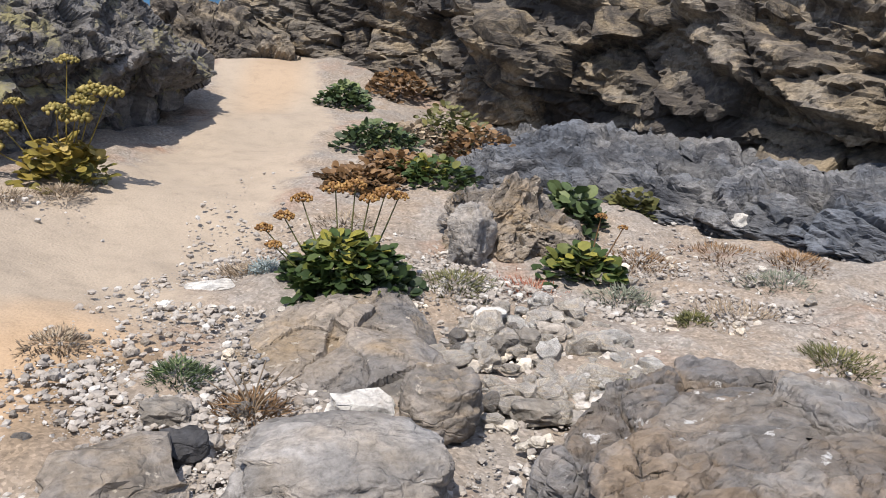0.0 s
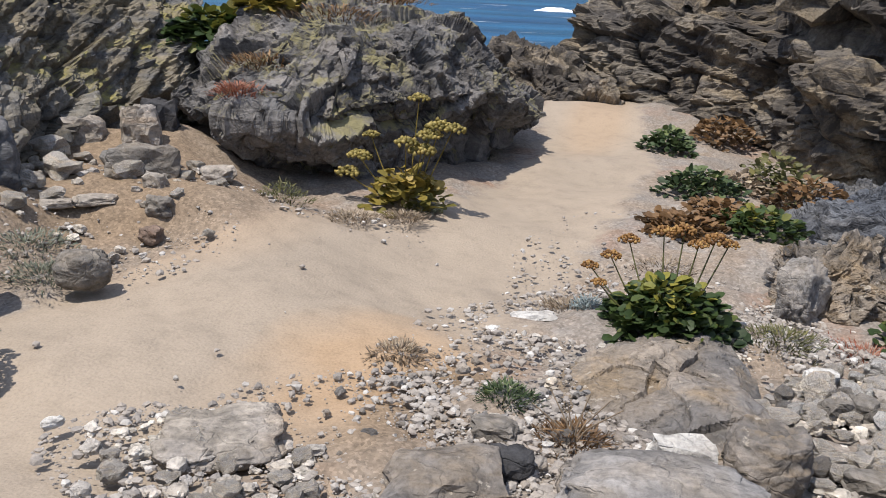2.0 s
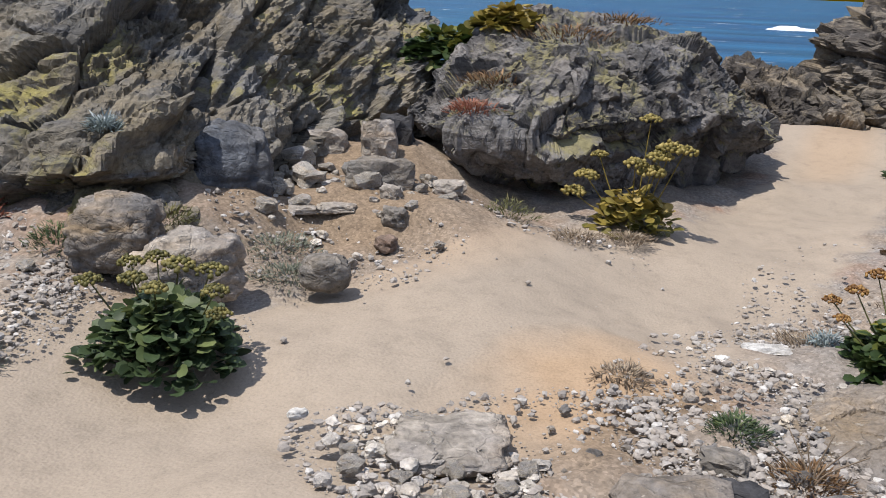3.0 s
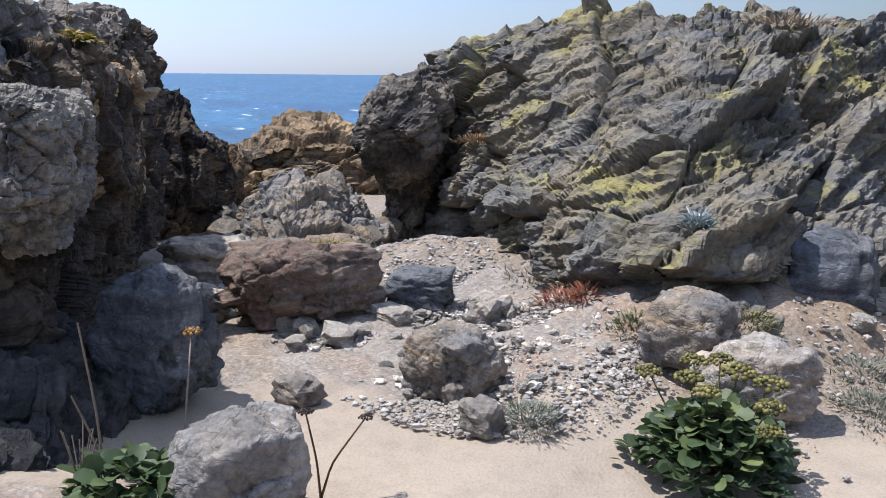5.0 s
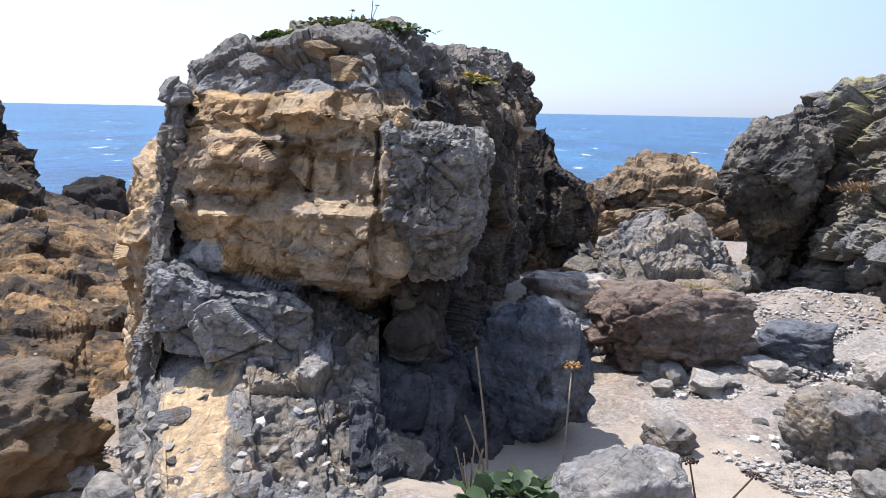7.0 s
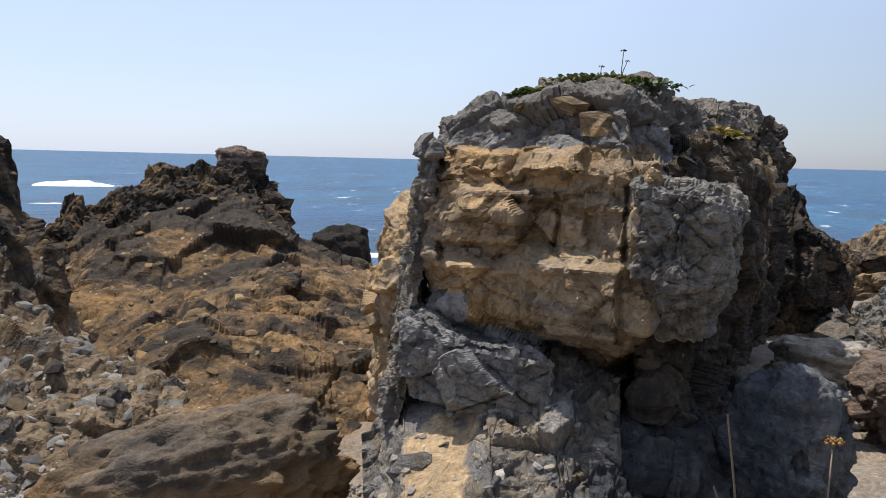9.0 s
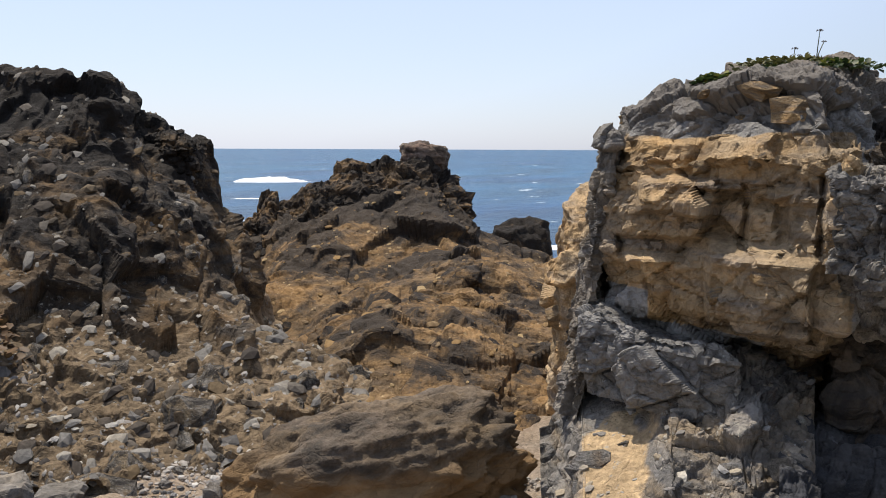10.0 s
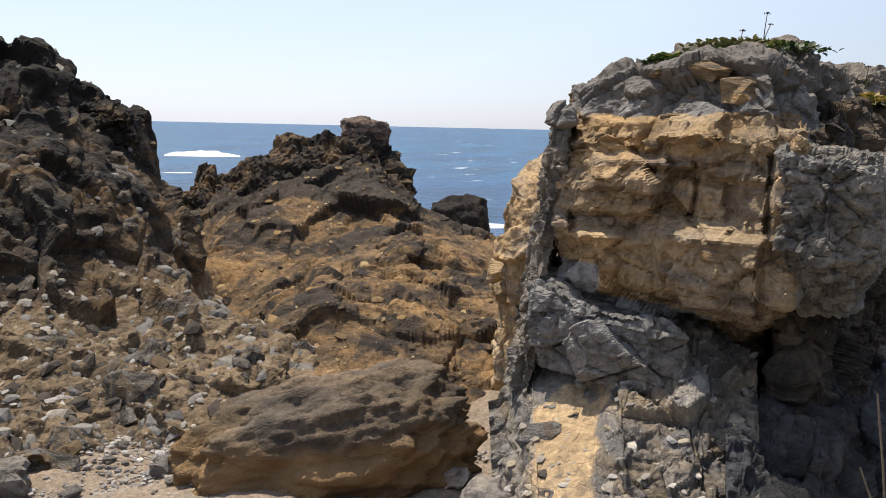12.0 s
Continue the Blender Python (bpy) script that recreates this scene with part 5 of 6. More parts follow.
# ---- gravel ----
def gravel():
    """Small stones too many to count, denser on the stony ground."""
    rng = np.random.default_rng(11)
    tv, tf = ico(1)
    pts = []
    for cx, cy, rx, ry, n in ((0.6, 4.0, 1.9, 1.7, 13000), (1.7, 4.7, 1.4, 1.2, 7000), (-0.9, 2.9, .8, .7, 2600), (-1.5, 2.5, .6, .4, 2600), (-.5, 3.0, .7, .6, 4000), (-4.9, 2.3, 1.6, .9, 15000), (-6.0, 2.9, 1.2, .6, 3500), (-0.3, 5.8, .7, 1.6, 1200), (2.2, 5.2, 1.4, 1.2, 1600),
                             (-3.3, 4.5, .9, .9, 1500), (-4.6, -3.4, 1.7, 1.2, 9000), (-1.6, 4.3, 1.4, 2.0, 60), (-3.2, 2.9, .5, .4, 420), (-4.7, -1.6, .5, .9, 2500), (-2.4, 5.6, .9, .3, 300)):
        a, r = rng.uniform(0, 6.283, n), np.sqrt(rng.random(n))
        pts.append(np.column_stack([cx + rx * r * np.cos(a), cy + ry * r * np.sin(a)]))
    q = np.concatenate(pts)
    q = np.column_stack(laid(q[:, 0], q[:, 1])[:2])
    keep = vnoise(np.column_stack([q * 1.7, q[:, 0] * 0]), 77) > rng.uniform(-1.1, 0.4, len(q))
    q = q[keep]
    n = len(q)
    size = 0.004 + 0.022 * rng.random(n) ** 5
    z = ground_z(q)
    ang = rng.uniform(0, 6.283, n)
    jit = 1 + rng.uniform(-.35, .35, (n, len(tv)))
    v = tv[None] * jit[:, :, None] * size[:, None, None] * np.stack([np.ones(n), rng.uniform(.6, 1, n), rng.uniform(.4, .8, n)], 1)[:, None, :]
    c, s = np.cos(ang)[:, None], np.sin(ang)[:, None]
    x, y = v[:, :, 0] * c - v[:, :, 1] * s, v[:, :, 0] * s + v[:, :, 1] * c
    co = np.stack([x + q[:, :1], y + q[:, 1:], v[:, :, 2] + (z + size * .2)[:, None]], 2).reshape(-1, 3)
    f = (tf[None] + np.arange(n)[:, None, None] * len(tv)).reshape(-1, 3)
    me = mesh_of("gravel", co, f, False, np.repeat(rng.random(n), len(tv)))
    me.materials.append(gravel_mat)
    tagged(new("gravel", me), "scattered pale and grey gravel on the ground", "gravel", kind="stuff")


n_ = Nodes("gravel")
gravel_mat = n_.done(n_.mix(0.6, n_.ramp(n_.attr("cell"), (0.0, (0.22, 0.2, 0.18)), (0.3, (0.26, 0.235, 0.21)), (0.6, (0.29, 0.255, 0.22)), (0.88, (0.32, 0.3, 0.275)), (0.96, (0.44, 0.42, 0.39))),
                            n_.ramp(n_.noise(60, 5, 0.7), (0.3, 0.6), (0.7, 1.3)), "MULTIPLY"), 0.95)
gravel()


# ---- plants ----
def leaf_material(name, a, b, c):
    n = Nodes(name)
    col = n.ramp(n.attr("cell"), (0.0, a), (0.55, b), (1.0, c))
    col = n.mix(0.7, col, n.ramp(n.noise(30, 4, 0.6), (0.3, 0.65), (0.7, 1.25)), "MULTIPLY")
    m = n.done(col, 0.55, n.noise(120, 3), 0.002, 0.5, 0.35)
    tr = n.t.nodes.new("ShaderNodeBsdfTranslucent")
    mx = n.t.nodes.new("ShaderNodeMixShader")
    n.link(col, tr.inputs["Color"])
    mx.inputs[0].default_value = 0.25
    n.link(n.b.outputs[0], mx.inputs[1])
    n.link(tr.outputs[0], mx.inputs[2])
    n.link(mx.outputs[0], n.t.nodes["Material Output"].inputs["Surface"])
    return m


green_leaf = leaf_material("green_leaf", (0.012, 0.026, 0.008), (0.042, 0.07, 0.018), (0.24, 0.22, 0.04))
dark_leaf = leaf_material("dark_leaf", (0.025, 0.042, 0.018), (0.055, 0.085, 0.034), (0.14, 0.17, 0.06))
yellow_leaf = leaf_material("yellow_leaf", (0.08, 0.08, 0.015), (0.24, 0.18, 0.035), (0.38, 0.28, 0.09))
olive_leaf = leaf_material("olive_leaf", (0.05, 0.055, 0.022), (0.10, 0.10, 0.035), (0.19, 0.17, 0.06))
grey_leaf = leaf_material("grey_leaf", (0.07, 0.085, 0.06), (0.15, 0.165, 0.12), (0.26, 0.26, 0.2))
blue_leaf = leaf_material("blue_leaf", (0.12, 0.16, 0.16), (0.24, 0.29, 0.29), (0.42, 0.46, 0.46))
red_leaf = leaf_material("red_leaf", (0.14, 0.05, 0.03), (0.27, 0.1, 0.06), (0.4, 0.22, 0.14))
brown_leaf = leaf_material("brown_leaf", (0.06, 0.04, 0.022), (0.16, 0.09, 0.04), (0.28, 0.17, 0.08))
dry_leaf = leaf_material("dry_leaf", (0.13, 0.10, 0.07), (0.26, 0.2, 0.14), (0.42, 0.35, 0.25))
rust_head = leaf_material("rust_head", (0.10, 0.045, 0.014), (0.24, 0.12, 0.035), (0.4, 0.24, 0.08))
gold_head = leaf_material("gold_head", (0.1, 0.085, 0.02), (0.24, 0.19, 0.05), (0.38, 0.3, 0.1))
olive_head = leaf_material("olive_head", (0.05, 0.05, 0.014), (0.14, 0.125, 0.035), (0.27, 0.23, 0.075))
dark_head = leaf_material("dark_head", (0.02, 0.012, 0.01), (0.05, 0.03, 0.022), (0.1, 0.065, 0.045))

ROUND = np.array([(0, 0, 0), (.28, -.42, .05), (.72, -.45, .03), (1.0, -.16, -.05), (1.02, .16, -.05), (.72, .45, .03), (.28, .42, .05), (.55, 0, -.07)])
ROUND_F = np.array([(0, 1, 7), (1, 2, 7), (2, 3, 7), (3, 4, 7), (4, 5, 7), (5, 6, 7), (6, 0, 7)])
BLADE = np.array([(0, -.06, 0), (0, .06, 0), (.5, .075, .06), (.5, -.075, .06), (1, 0, 0)])
BLADE_F = np.array([(0, 3, 1), (1, 3, 2), (3, 4, 2)])


def leaves(rng, base, way, size, shape, faces, droop=0.3, tone=None):
    """Many leaves as one mesh's points and faces: each starts at base and points along way."""
    n = len(base)
    x = way / np.linalg.norm(way, axis=1, keepdims=True)
    up = np.tile((0.0, 0, 1), (n, 1)) + rng.normal(0, .35, (n, 3))
    y = np.cross(up, x)
    y /= np.maximum(np.linalg.norm(y, axis=1, keepdims=True), 1e-6)
    z = np.cross(x, y)
    t = shape[None] * np.ones((n, 1, 1))
    bend = (t[:, :, 0] ** 2) * -droop * rng.uniform(.3, 1.4, n)[:, None]
    zz = t[:, :, 2] + bend
    co = base[:, None] + size[:, None, None] * (t[:, :, :1] * x[:, None] + t[:, :, 1:2] * y[:, None] + zz[:, :, None] * z[:, None])
    f = faces[None] + np.arange(n)[:, None, None] * len(shape)
    cell = np.repeat(rng.random(n) if tone is None else tone, len(shape))
    return co.reshape(-1, 3), f.reshape(-1, 3), cell


def part(name, data, material, parent, label=""):
    """One mesh object under a thing or under a part. data: points, faces and cell randoms."""
    me = mesh_of(name, data[0], data[1], True, data[2])
    me.materials.append(material)
    ob = new(name, me)
    ob.parent = parent
    if label:
        ob["label"] = label
    return ob


def tube(points, radius, sides=6):
    """A tapering stem through a few points."""
    p = np.array(points, dtype=float)
    t = np.linspace(0, 1, 9)
    s = np.linspace(0, 1, len(p))
    line = np.stack([np.interp(t, s, p[:, k]) for k in range(3)], 1)
    line[1:-1] = (line[:-2] + 2 * line[1:-1] + line[2:]) / 4
    d = np.gradient(line, axis=0)
    d /= np.linalg.norm(d, axis=1, keepdims=True)
    u = np.cross(d, (0.31, 0.9, 0.2))
    u /= np.linalg.norm(u, axis=1, keepdims=True)
    v = np.cross(d, u)
    a = np.linspace(0, 6.283, sides, endpoint=False)
    r = radius * np.linspace(1, .6, 9)
    g = line[None] + r[None, :, None] * (np.cos(a)[:, None, None] * u[None] + np.sin(a)[:, None, None] * v[None])
    return g.reshape(-1, 3), grid_faces(sides, 9, True), np.full(sides * 9, .5)


def umbel(rng, top, radius, rise=0.45, florets=42):
    """A domed flower head of many small florets on short rays."""
    tv, tf = ico(1)
    k = np.arange(florets) + .5
    r, a = np.sqrt(k / florets), k * 2.39996
    c = np.stack([r * np.cos(a), r * np.sin(a), rise * (1 - r * r)], 1) * radius + rng.normal(0, .05 * radius, (florets, 3)) + np.array(top)
    s = radius * rng.uniform(.13, .24, florets)
    co = c[:, None] + tv[None] * s[:, None, None] * rng.uniform(.7, 1.2, (florets, len(tv), 1))
    f = tf[None] + np.arange(florets)[:, None, None] * len(tv)
    return co.reshape(-1, 3), f.reshape(-1, 3), np.repeat(rng.random(florets), len(tv))


def plant(name, xy, radius, height, n, size, leaf, label, seed, heads=(), head_mat=None, stem_mat=None, shape="round", z=None, droop=0.3, category="plant", group="", flat=0.6):
    """A clump of leaves on a low dome, with flower heads on stems. heads: (x, y, height, head radius) from the clump's foot."""
    rng = np.random.default_rng(seed)
    xy = [float(c) for c in laid(*xy)[:2]]
    zz = (float(ground_z(np.array([xy]))[0]) if z is None else z) - 0.015
    root = tagged(new(name), label, category, group)
    root.location = (xy[0], xy[1], zz)
    k = rng.random(n)
    a, r = rng.uniform(0, 6.283, n), radius * np.sqrt(rng.random(n)) * rng.uniform(.55, 1.05, n)
    lump = 1 + .12 * np.sin(3 * a + seed) + .08 * np.sin(5 * a)
    h = height * np.clip(1 - (r / radius) ** 2, .05, 1) * (0.06 + 0.94 * k ** .7)
    base = np.column_stack([r * lump * np.cos(a), r * lump * np.sin(a), h])
    way = np.column_stack([np.cos(a), np.sin(a), np.full(n, flat) + rng.normal(0, .35, n)]) + rng.normal(0, .35, (n, 3))
    sh, fa = (ROUND, ROUND_F) if shape == "round" else (BLADE, BLADE_F)
    # leaf tone runs from dark at the clump's foot to pale at its top
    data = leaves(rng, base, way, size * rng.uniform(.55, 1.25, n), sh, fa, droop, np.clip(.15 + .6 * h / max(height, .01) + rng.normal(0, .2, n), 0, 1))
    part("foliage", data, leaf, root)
    for hx, hy, hz, hr in heads:
        foot = (hx * .35, hy * .35, height * .3)
        stem = part("stem", tube([foot, (hx * .7, hy * .7, hz * .6), (hx, hy, hz)], .0055), stem_mat or leaf, root)
        part("flower_head", umbel(rng, (hx, hy, hz), hr), head_mat or leaf, stem, "domed umbel")
    return root


def stalk(name, xy, tips, material, head_mat, label, seed, z=None, thick=.006, florets=30):
    """A bare dry stem that forks to a few tips. tips: (x, y, height, head radius)."""
    rng = np.random.default_rng(seed)
    xy = [float(c) for c in laid(*xy)[:2]]
    zz = (float(ground_z(np.array([xy]))[0]) if z is None else z) - 0.02
    root = tagged(new(name), label, "plant")
    root.location = (xy[0], xy[1], zz)
    for tx, ty, tz, tr in tips:
        stem = part("stem", tube([(0, 0, 0), (tx * .25, ty * .25, tz * .45), (tx, ty, tz)], thick), material, root)
        if tr:
            part("flower_head", umbel(rng, (tx, ty, tz), tr, .3, florets), head_mat, stem, "dried seed head")
    return root


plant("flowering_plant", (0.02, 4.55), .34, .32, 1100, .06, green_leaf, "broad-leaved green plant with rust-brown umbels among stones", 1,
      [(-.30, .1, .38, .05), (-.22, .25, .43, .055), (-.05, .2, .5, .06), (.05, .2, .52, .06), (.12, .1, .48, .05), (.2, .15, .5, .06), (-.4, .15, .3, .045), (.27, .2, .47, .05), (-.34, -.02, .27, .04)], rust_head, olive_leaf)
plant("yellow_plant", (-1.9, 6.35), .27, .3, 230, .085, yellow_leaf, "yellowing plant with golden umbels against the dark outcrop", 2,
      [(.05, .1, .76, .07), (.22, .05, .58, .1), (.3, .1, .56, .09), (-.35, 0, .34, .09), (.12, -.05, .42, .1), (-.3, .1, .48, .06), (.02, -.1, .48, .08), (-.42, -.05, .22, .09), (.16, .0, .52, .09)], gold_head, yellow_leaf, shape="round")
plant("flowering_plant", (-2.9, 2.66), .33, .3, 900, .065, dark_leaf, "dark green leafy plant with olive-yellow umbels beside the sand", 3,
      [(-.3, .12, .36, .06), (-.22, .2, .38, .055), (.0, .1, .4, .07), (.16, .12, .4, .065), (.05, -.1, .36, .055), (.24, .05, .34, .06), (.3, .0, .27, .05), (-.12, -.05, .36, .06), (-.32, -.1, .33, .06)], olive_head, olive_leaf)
plant("leafy_plant", (1.42, 5.08), .25, .2, 240, .08, green_leaf, "yellow-green leafy plant below the outcrop", 4, [(.1, .1, .38, .035), (.22, .05, .33, .03)], rust_head, brown_leaf)
plant("leafy_plant", (1.62, 6.3), .26, .26, 200, .09, dark_leaf, "dark green leafy plant on the outcrop", 5)
for k, (x, y, r, h, m, text) in enumerate(((.98, 9.1, .38, .4, olive_leaf, "olive green bush at the foot of the cliff"), (1.15, 8.1, .36, .32, brown_leaf, "browning bush at the foot of the cliff"),
                                           (.28, 8.4, .36, .22, dark_leaf, "dark green plant beside the path"), (-.03, 10.0, .28, .26, dark_leaf, "green plant at the path's top"),
                                           (.68, 7.1, .34, .2, green_leaf, "bright green leafy plant among stones"), (.42, 7.4, .3, .16, brown_leaf, "rust-brown withered plant beside the path"),
                                           (.1, 6.9, .32, .12, brown_leaf, "brown withered plant beside the path"), (.55, 10.9, .4, .3, brown_leaf, "brown withered bush by the cliff"),
                                           (.6, 8.9, .4, .14, dry_leaf, "dry brown plant among green ones"), (2.2, 6.7, .2, .16, olive_leaf, "small olive plant on the shelf"))):
    plant("bush" if h > .25 else "leafy_plant", (x, y), r * 1.1, h, 420, .062, m, text, 20 + k)
for k, (x, y, r, h, m, text) in enumerate(((.63, 4.78, .24, .1, olive_leaf, "low olive cushion plant in stony ground"), (1.3, 3.35, .2, .13, green_leaf, "small yellow-green plant behind the slab"),
                                           (-.61, 3.42, .14, .12, dark_leaf, "small dark green cushion plant on gravel"), (-1.17, 3.74, .16, .07, dry_leaf, "dry grey tuft on the sand"),
                                           (1.8, 4.25, .12, .1, olive_leaf, "small olive tuft in stony ground"), (1.55, 4.7, .22, .1, grey_leaf, "grey-green tuft in stony ground"),
                                           (2.6, 4.95, .28, .12, grey_leaf, "grey spiky tuft beside the shelf"), (2.5, 5.6, .3, .08, brown_leaf, "pinkish brown mat plant"),
                                           (1.1, 4.85, .3, .02, red_leaf, "low reddish mat plant on gravel"), (-2.62, 5.72, .24, .2, olive_leaf, "olive tuft hanging over the path's edge"),
                                           (-3.3, 3.95, .3, .1, grey_leaf, "grey-green creeping plant beside a boulder"), (-3.05, 3.75, .22, .08, grey_leaf, "grey-green creeping plant beside a boulder"),
                                           (-1.8, 6.0, .18, .06, dry_leaf, "dry grey tuft at the path's edge"), (-2.1, 5.75, .2, .05, dry_leaf, "dry grey tuft at the path's edge"), (-1.75, 6.3, .13, .08, grey_leaf, "grey tuft below the yellow plant"),
                                           (-3.48, 2.12, .18, .12, grey_leaf, "feathery grey-green plant beside a square stone"), (-4.0, 3.05, .16, .18, dark_leaf, "dark shrub behind the boulders"),
                                           (-4.35, 5.6, .24, .18, dry_leaf, "dry grey cushion shrub on the bank"), (-.3, 3.15, .15, .1, brown_leaf, "dry purple-brown tuft on gravel"),
                                           (-.4, 4.85, .1, .14, blue_leaf, "plant with pale bluish flowers beside the green one"), (-.5, 4.9, .2, .06, dry_leaf, "dry grey mat plant"),
                                           (.0, 5.9, .25, .05, dry_leaf, "dry grey mat plant by the path"), (-3.7, 3.55, .2, .14, olive_leaf, "olive tuft on the bank"), (1.9, 5.5, .3, .05, brown_leaf, "brown mat plant on stony ground"), (2.1, 4.4, .3, .04, dry_leaf, "dry mat plant on stony ground"),
                                           (2.9, 5.4, .26, .1, brown_leaf, "brown dry tuft beside the shelf"), (1.5, 5.6, .2, .06, red_leaf, "reddish mat plant below the outcrop"), (2.3, 3.75, .2, .07, olive_leaf, "olive tuft behind the slab"))):
    plant("tuft", (x, y), r, h * .8, 560, .04, m, text, 50 + k, shape="blade", droop=.15, flat=.8)
stalk("dry_stalk", (-.3, 3.15), [(-.16, .0, .16, 0), (-.1, .05, .2, 0), (-.03, .0, .18, 0), (.05, .03, .22, 0), (.12, .02, .2, 0), (.17, -.02, .19, 0)], dry_leaf, dark_head, "dry upright stalks with faded purple tips", 80, thick=.004)
stalk("dry_umbel", (-3.33, 1.1), [(-.02, -.05, .36, .03), (.05, .17, .33, .028)], brown_leaf, dark_head, "forked dry stem with dark seed heads over the sand", 81)
stalk("dry_umbel", (-3.6, .62), [(-.45, .12, .5, .045)], dry_leaf, rust_head, "leaning dry stem with a rust-brown umbel", 82)
stalk("dry_stalk", (-3.6, .33), [(-.05, -.06, .62, 0), (-.02, -.1, .35, 0)], dry_leaf, dark_head, "thin bleached dry stem", 83)
plant("leafy_plant", (-3.35, .42), .28, .2, 300, .075, dark_leaf, "dark green leafy plant at the foot of the stack", 84, z=.08)


# ---- plants on the rocks ----
def surface_z(names, x, y):
    """The highest surface of the named rocks at a plan point."""
    best = -9.0
    for ob in scene.objects:
        if ob.type == "MESH" and ob.name in names:
            inv = ob.matrix_world.inverted()
            hit, loc, nor, idx = ob.ray_cast(inv @ Vector((x, y, 9)), inv.to_3x3() @ Vector((0, 0, -1)))
            loc = ob.matrix_world @ loc
            if hit:
                best = max(best, loc.z)
    return best


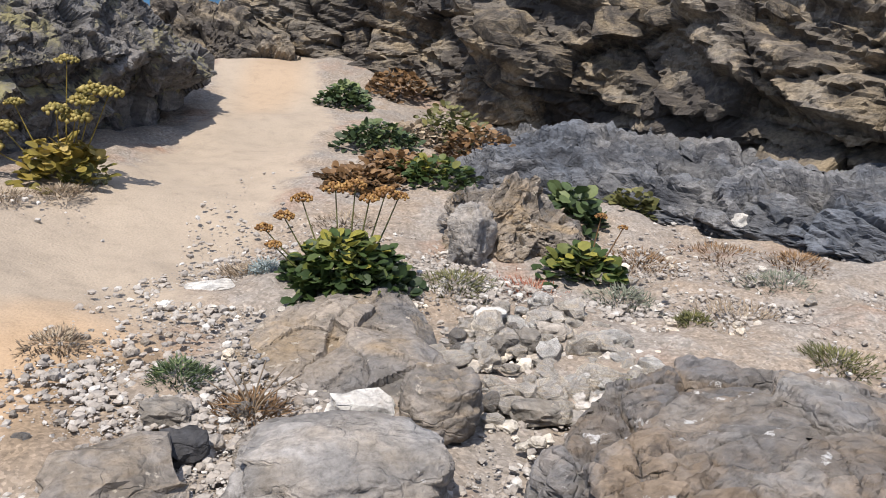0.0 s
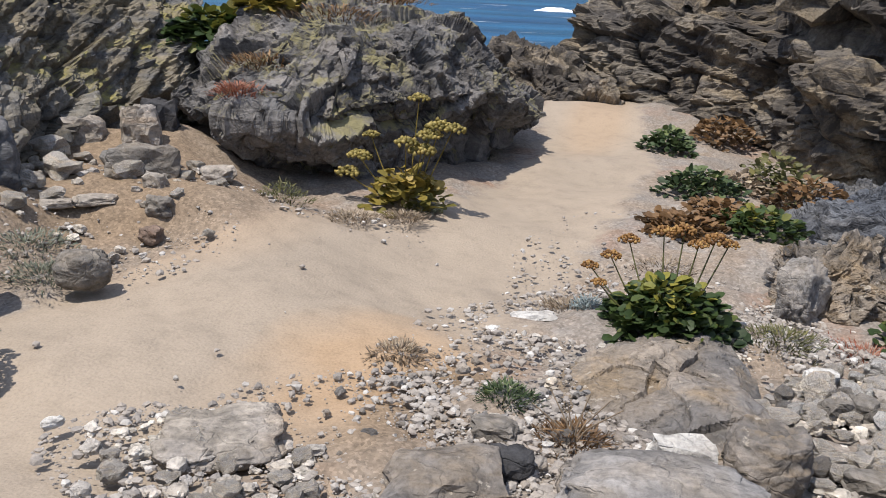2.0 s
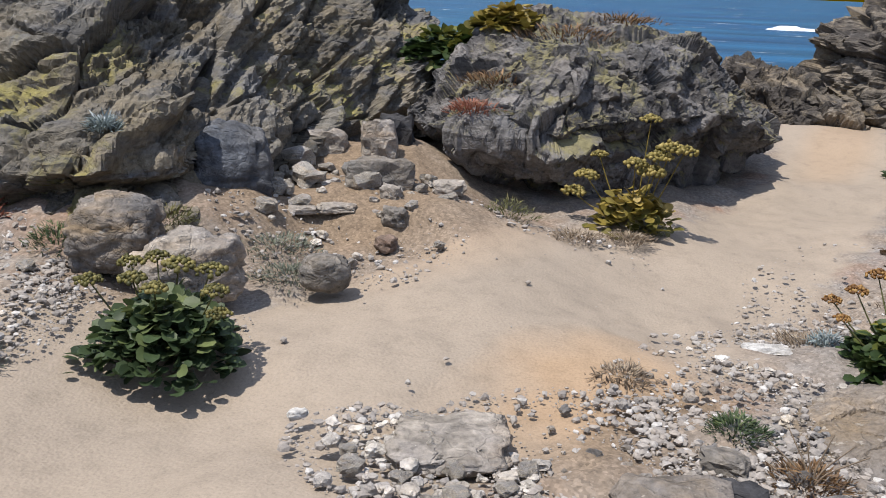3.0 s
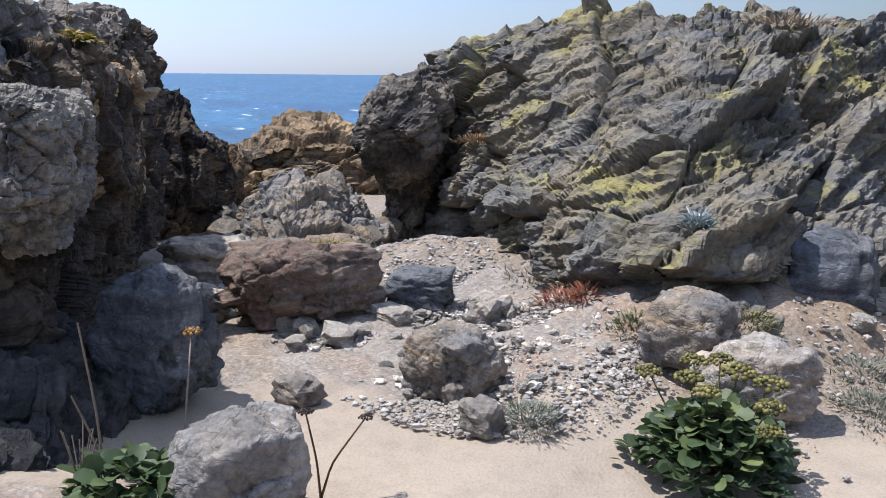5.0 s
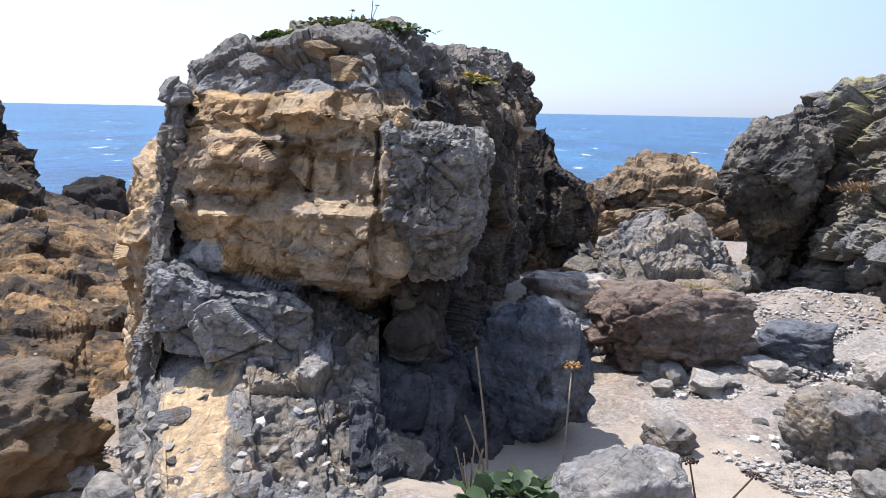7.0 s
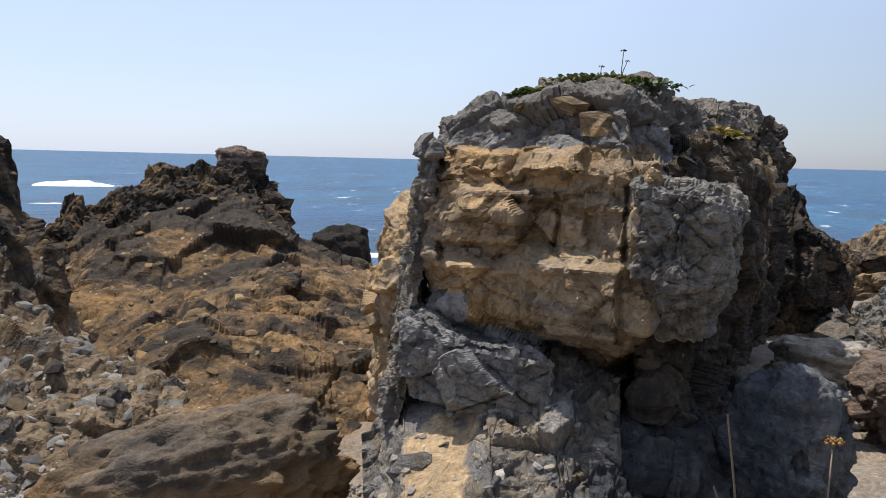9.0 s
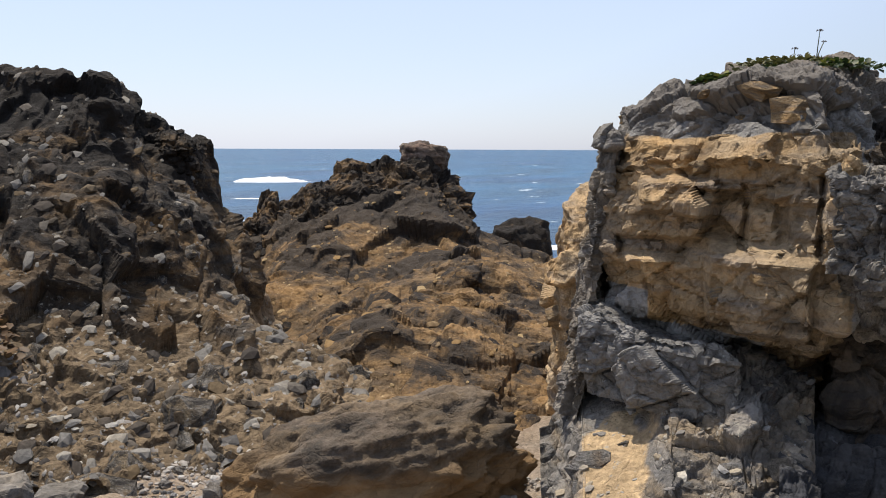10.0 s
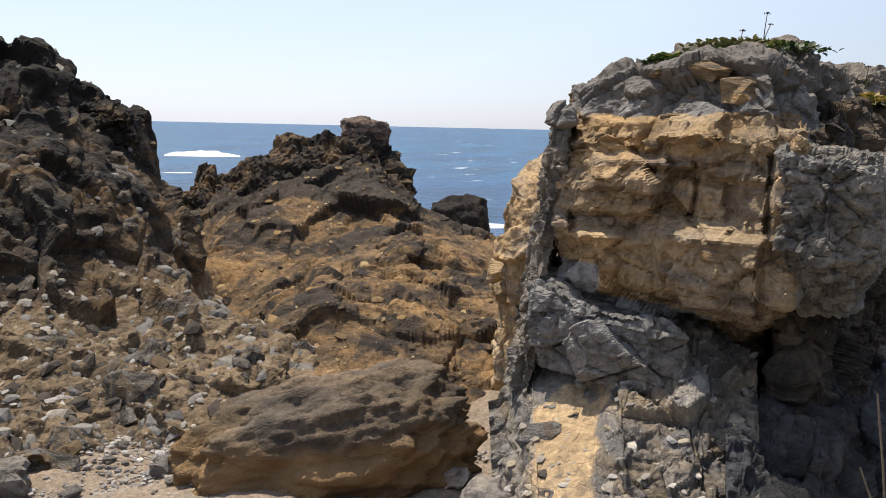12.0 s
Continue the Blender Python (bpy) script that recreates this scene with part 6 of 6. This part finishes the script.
bpy.context.view_layer.update()
for k, (az, d, r, h, size, m, shape, rocks, text) in enumerate((
        (91.8, 5.0, .3, .05, .026, green_leaf, "round", ("rock_tower",), "low green plants on the stack's top"), (93.6, 5.05, .24, .05, .026, olive_leaf, "round", ("rock_tower",), "low green plants on the stack's top"),
        (86.3, 5.8, .2, .06, .03, yellow_leaf, "round", ("rock_tower",), "yellow-green tuft on the stack's top"), (97.2, 4.95, .12, .05, .026, green_leaf, "round", ("rock_tower",), "small green tuft on the stack"),
        (56.0, 7.9, .3, .05, .05, grey_leaf, "blade", ("lichen_hill",), "grey-green cushion on the hill's crest"), (50, 7.8, .5, .08, .08, dry_leaf, "blade", ("lichen_hill",), "dry grass along the hill's crest"),
        (46, 7.8, .5, .08, .08, dry_leaf, "blade", ("lichen_hill",), "dry grass along the hill's crest"), (63, 8.4, .25, .06, .06, brown_leaf, "blade", ("lichen_hill",), "brown tuft on the hill's crest"),
        (54, 4.75, .16, .1, .07, blue_leaf, "blade", ("lichen_hill",), "pale blue-grey succulent on the rock"), (49.5, 5.3, .1, .08, .05, blue_leaf, "blade", ("lichen_hill",), "pale blue-grey succulent on the rock"),
        (28, 8.6, .45, .3, .1, green_leaf, "round", ("lichen_hill", "path_outcrop"), "green and yellow shrub above the outcrop"), (24.5, 8.4, .3, .2, .09, yellow_leaf, "round", ("lichen_hill", "path_outcrop"), "yellowing shrub above the outcrop"),
        (21, 8.0, .5, .12, .07, brown_leaf, "blade", ("path_outcrop",), "rust-brown mat plant on the outcrop"), (25, 7.6, .4, .1, .07, brown_leaf, "blade", ("path_outcrop",), "rust-brown mat plant on the outcrop"),
        (18, 8.6, .4, .08, .07, brown_leaf, "blade", ("path_outcrop",), "rust-brown mat plant on the outcrop"), (27, 6.9, .22, .08, .06, red_leaf, "blade", ("path_outcrop", "lichen_hill"), "small reddish plant on the outcrop"),
        (141.2, 7.4, .6, .55, .07, brown_leaf, "round", ("dark_hill",), "dark orange-brown bush on the hillside"), (142.8, 7.2, .5, .45, .07, olive_leaf, "round", ("dark_hill",), "dark green bush on the hillside"),
        (-27, 9.3, .4, .3, .08, olive_leaf, "blade", ("right_cliff",), "olive shrub growing from the cliff"), (-24, 9.6, .3, .2, .08, olive_leaf, "blade", ("right_cliff",), "olive shrub growing from the cliff"))):
    x, y = at(az, d)
    zz = surface_z(rocks, *[float(c) for c in laid(x, y)[:2]])
    if zz > -5:
        plant("shrub" if shape == "round" else "tuft", (x, y), r, h, 420 if shape == "blade" else 620, size, m, text, 300 + k, z=zz, shape=shape, flat=1.0 if shape == "blade" else .5)
boulder_tops = [ob.name for ob in scene.objects if ob.name.startswith("boulder")]
plant("tuft", at(71.9, 5.8), .22, .06, 420, .04, yellow_leaf, "bright yellow-green cushion on the brown boulder", 330, z=surface_z(boulder_tops, *at(71.9, 5.8)), shape="blade", flat=1.0)
for k, (x, y, r, m, text) in enumerate(((-4.62, 2.95, .16, red_leaf, "red succulent at the foot of the slope"), (-4.5, 3.05, .12, red_leaf, "red succulent at the foot of the slope"), (-3.65, 3.15, .09, red_leaf, "dark red succulent on the bank"),
                                        (-4.9, 3.2, .25, dry_leaf, "dry grey shrub at the foot of the slope"), (-5.6, 3.3, .3, dry_leaf, "dry grey shrub at the foot of the slope"))):
    plant("succulent" if m is red_leaf else "tuft", (x, y), r, .1, 200, .06, m, text, 340 + k, shape="blade", flat=.9)


bpy.context.view_layer.update()
cz = surface_z(("rubble_apron",), *at(101.6, 3.45))
stalk("small_plant", at(101.6, 3.45), [(-.03, .02, .13, .016), (0.02, -.03, .15, .016), (.0, .03, .12, .016), (.03, .03, .11, .014)], olive_leaf, brown_leaf, "small green plant with brown seed heads on the sand", 350, z=cz, thick=.003, florets=16)
uz = surface_z(("dark_apron",), *at(86, 3.55))
stalk("dry_umbel", at(86, 3.5), [(.06 * math.cos(a), .06 * math.sin(a), .3 + .03 * math.sin(3 * a), .006) for a in (0, .7, 1.4, 2.1, 2.8, 3.5, 4.2, 4.9, 5.6)], dry_leaf, dry_leaf, "bleached umbel skeleton of fine rays", 351, z=uz + .08, thick=.004, florets=5)
for az, d, tall in ((92, 5.1, .16), (86.2, 5.9, .14), (93.2, 5.2, .1)):
    stalk("dry_umbel", at(az, d), [(.01, .01, tall, .018), (-.04, .03, tall * .7, .014)], olive_leaf, dark_head, "thin stem with dark seed heads on the stack's top", 360, z=surface_z(("rock_tower",), *at(az, d)), thick=.003, florets=12)
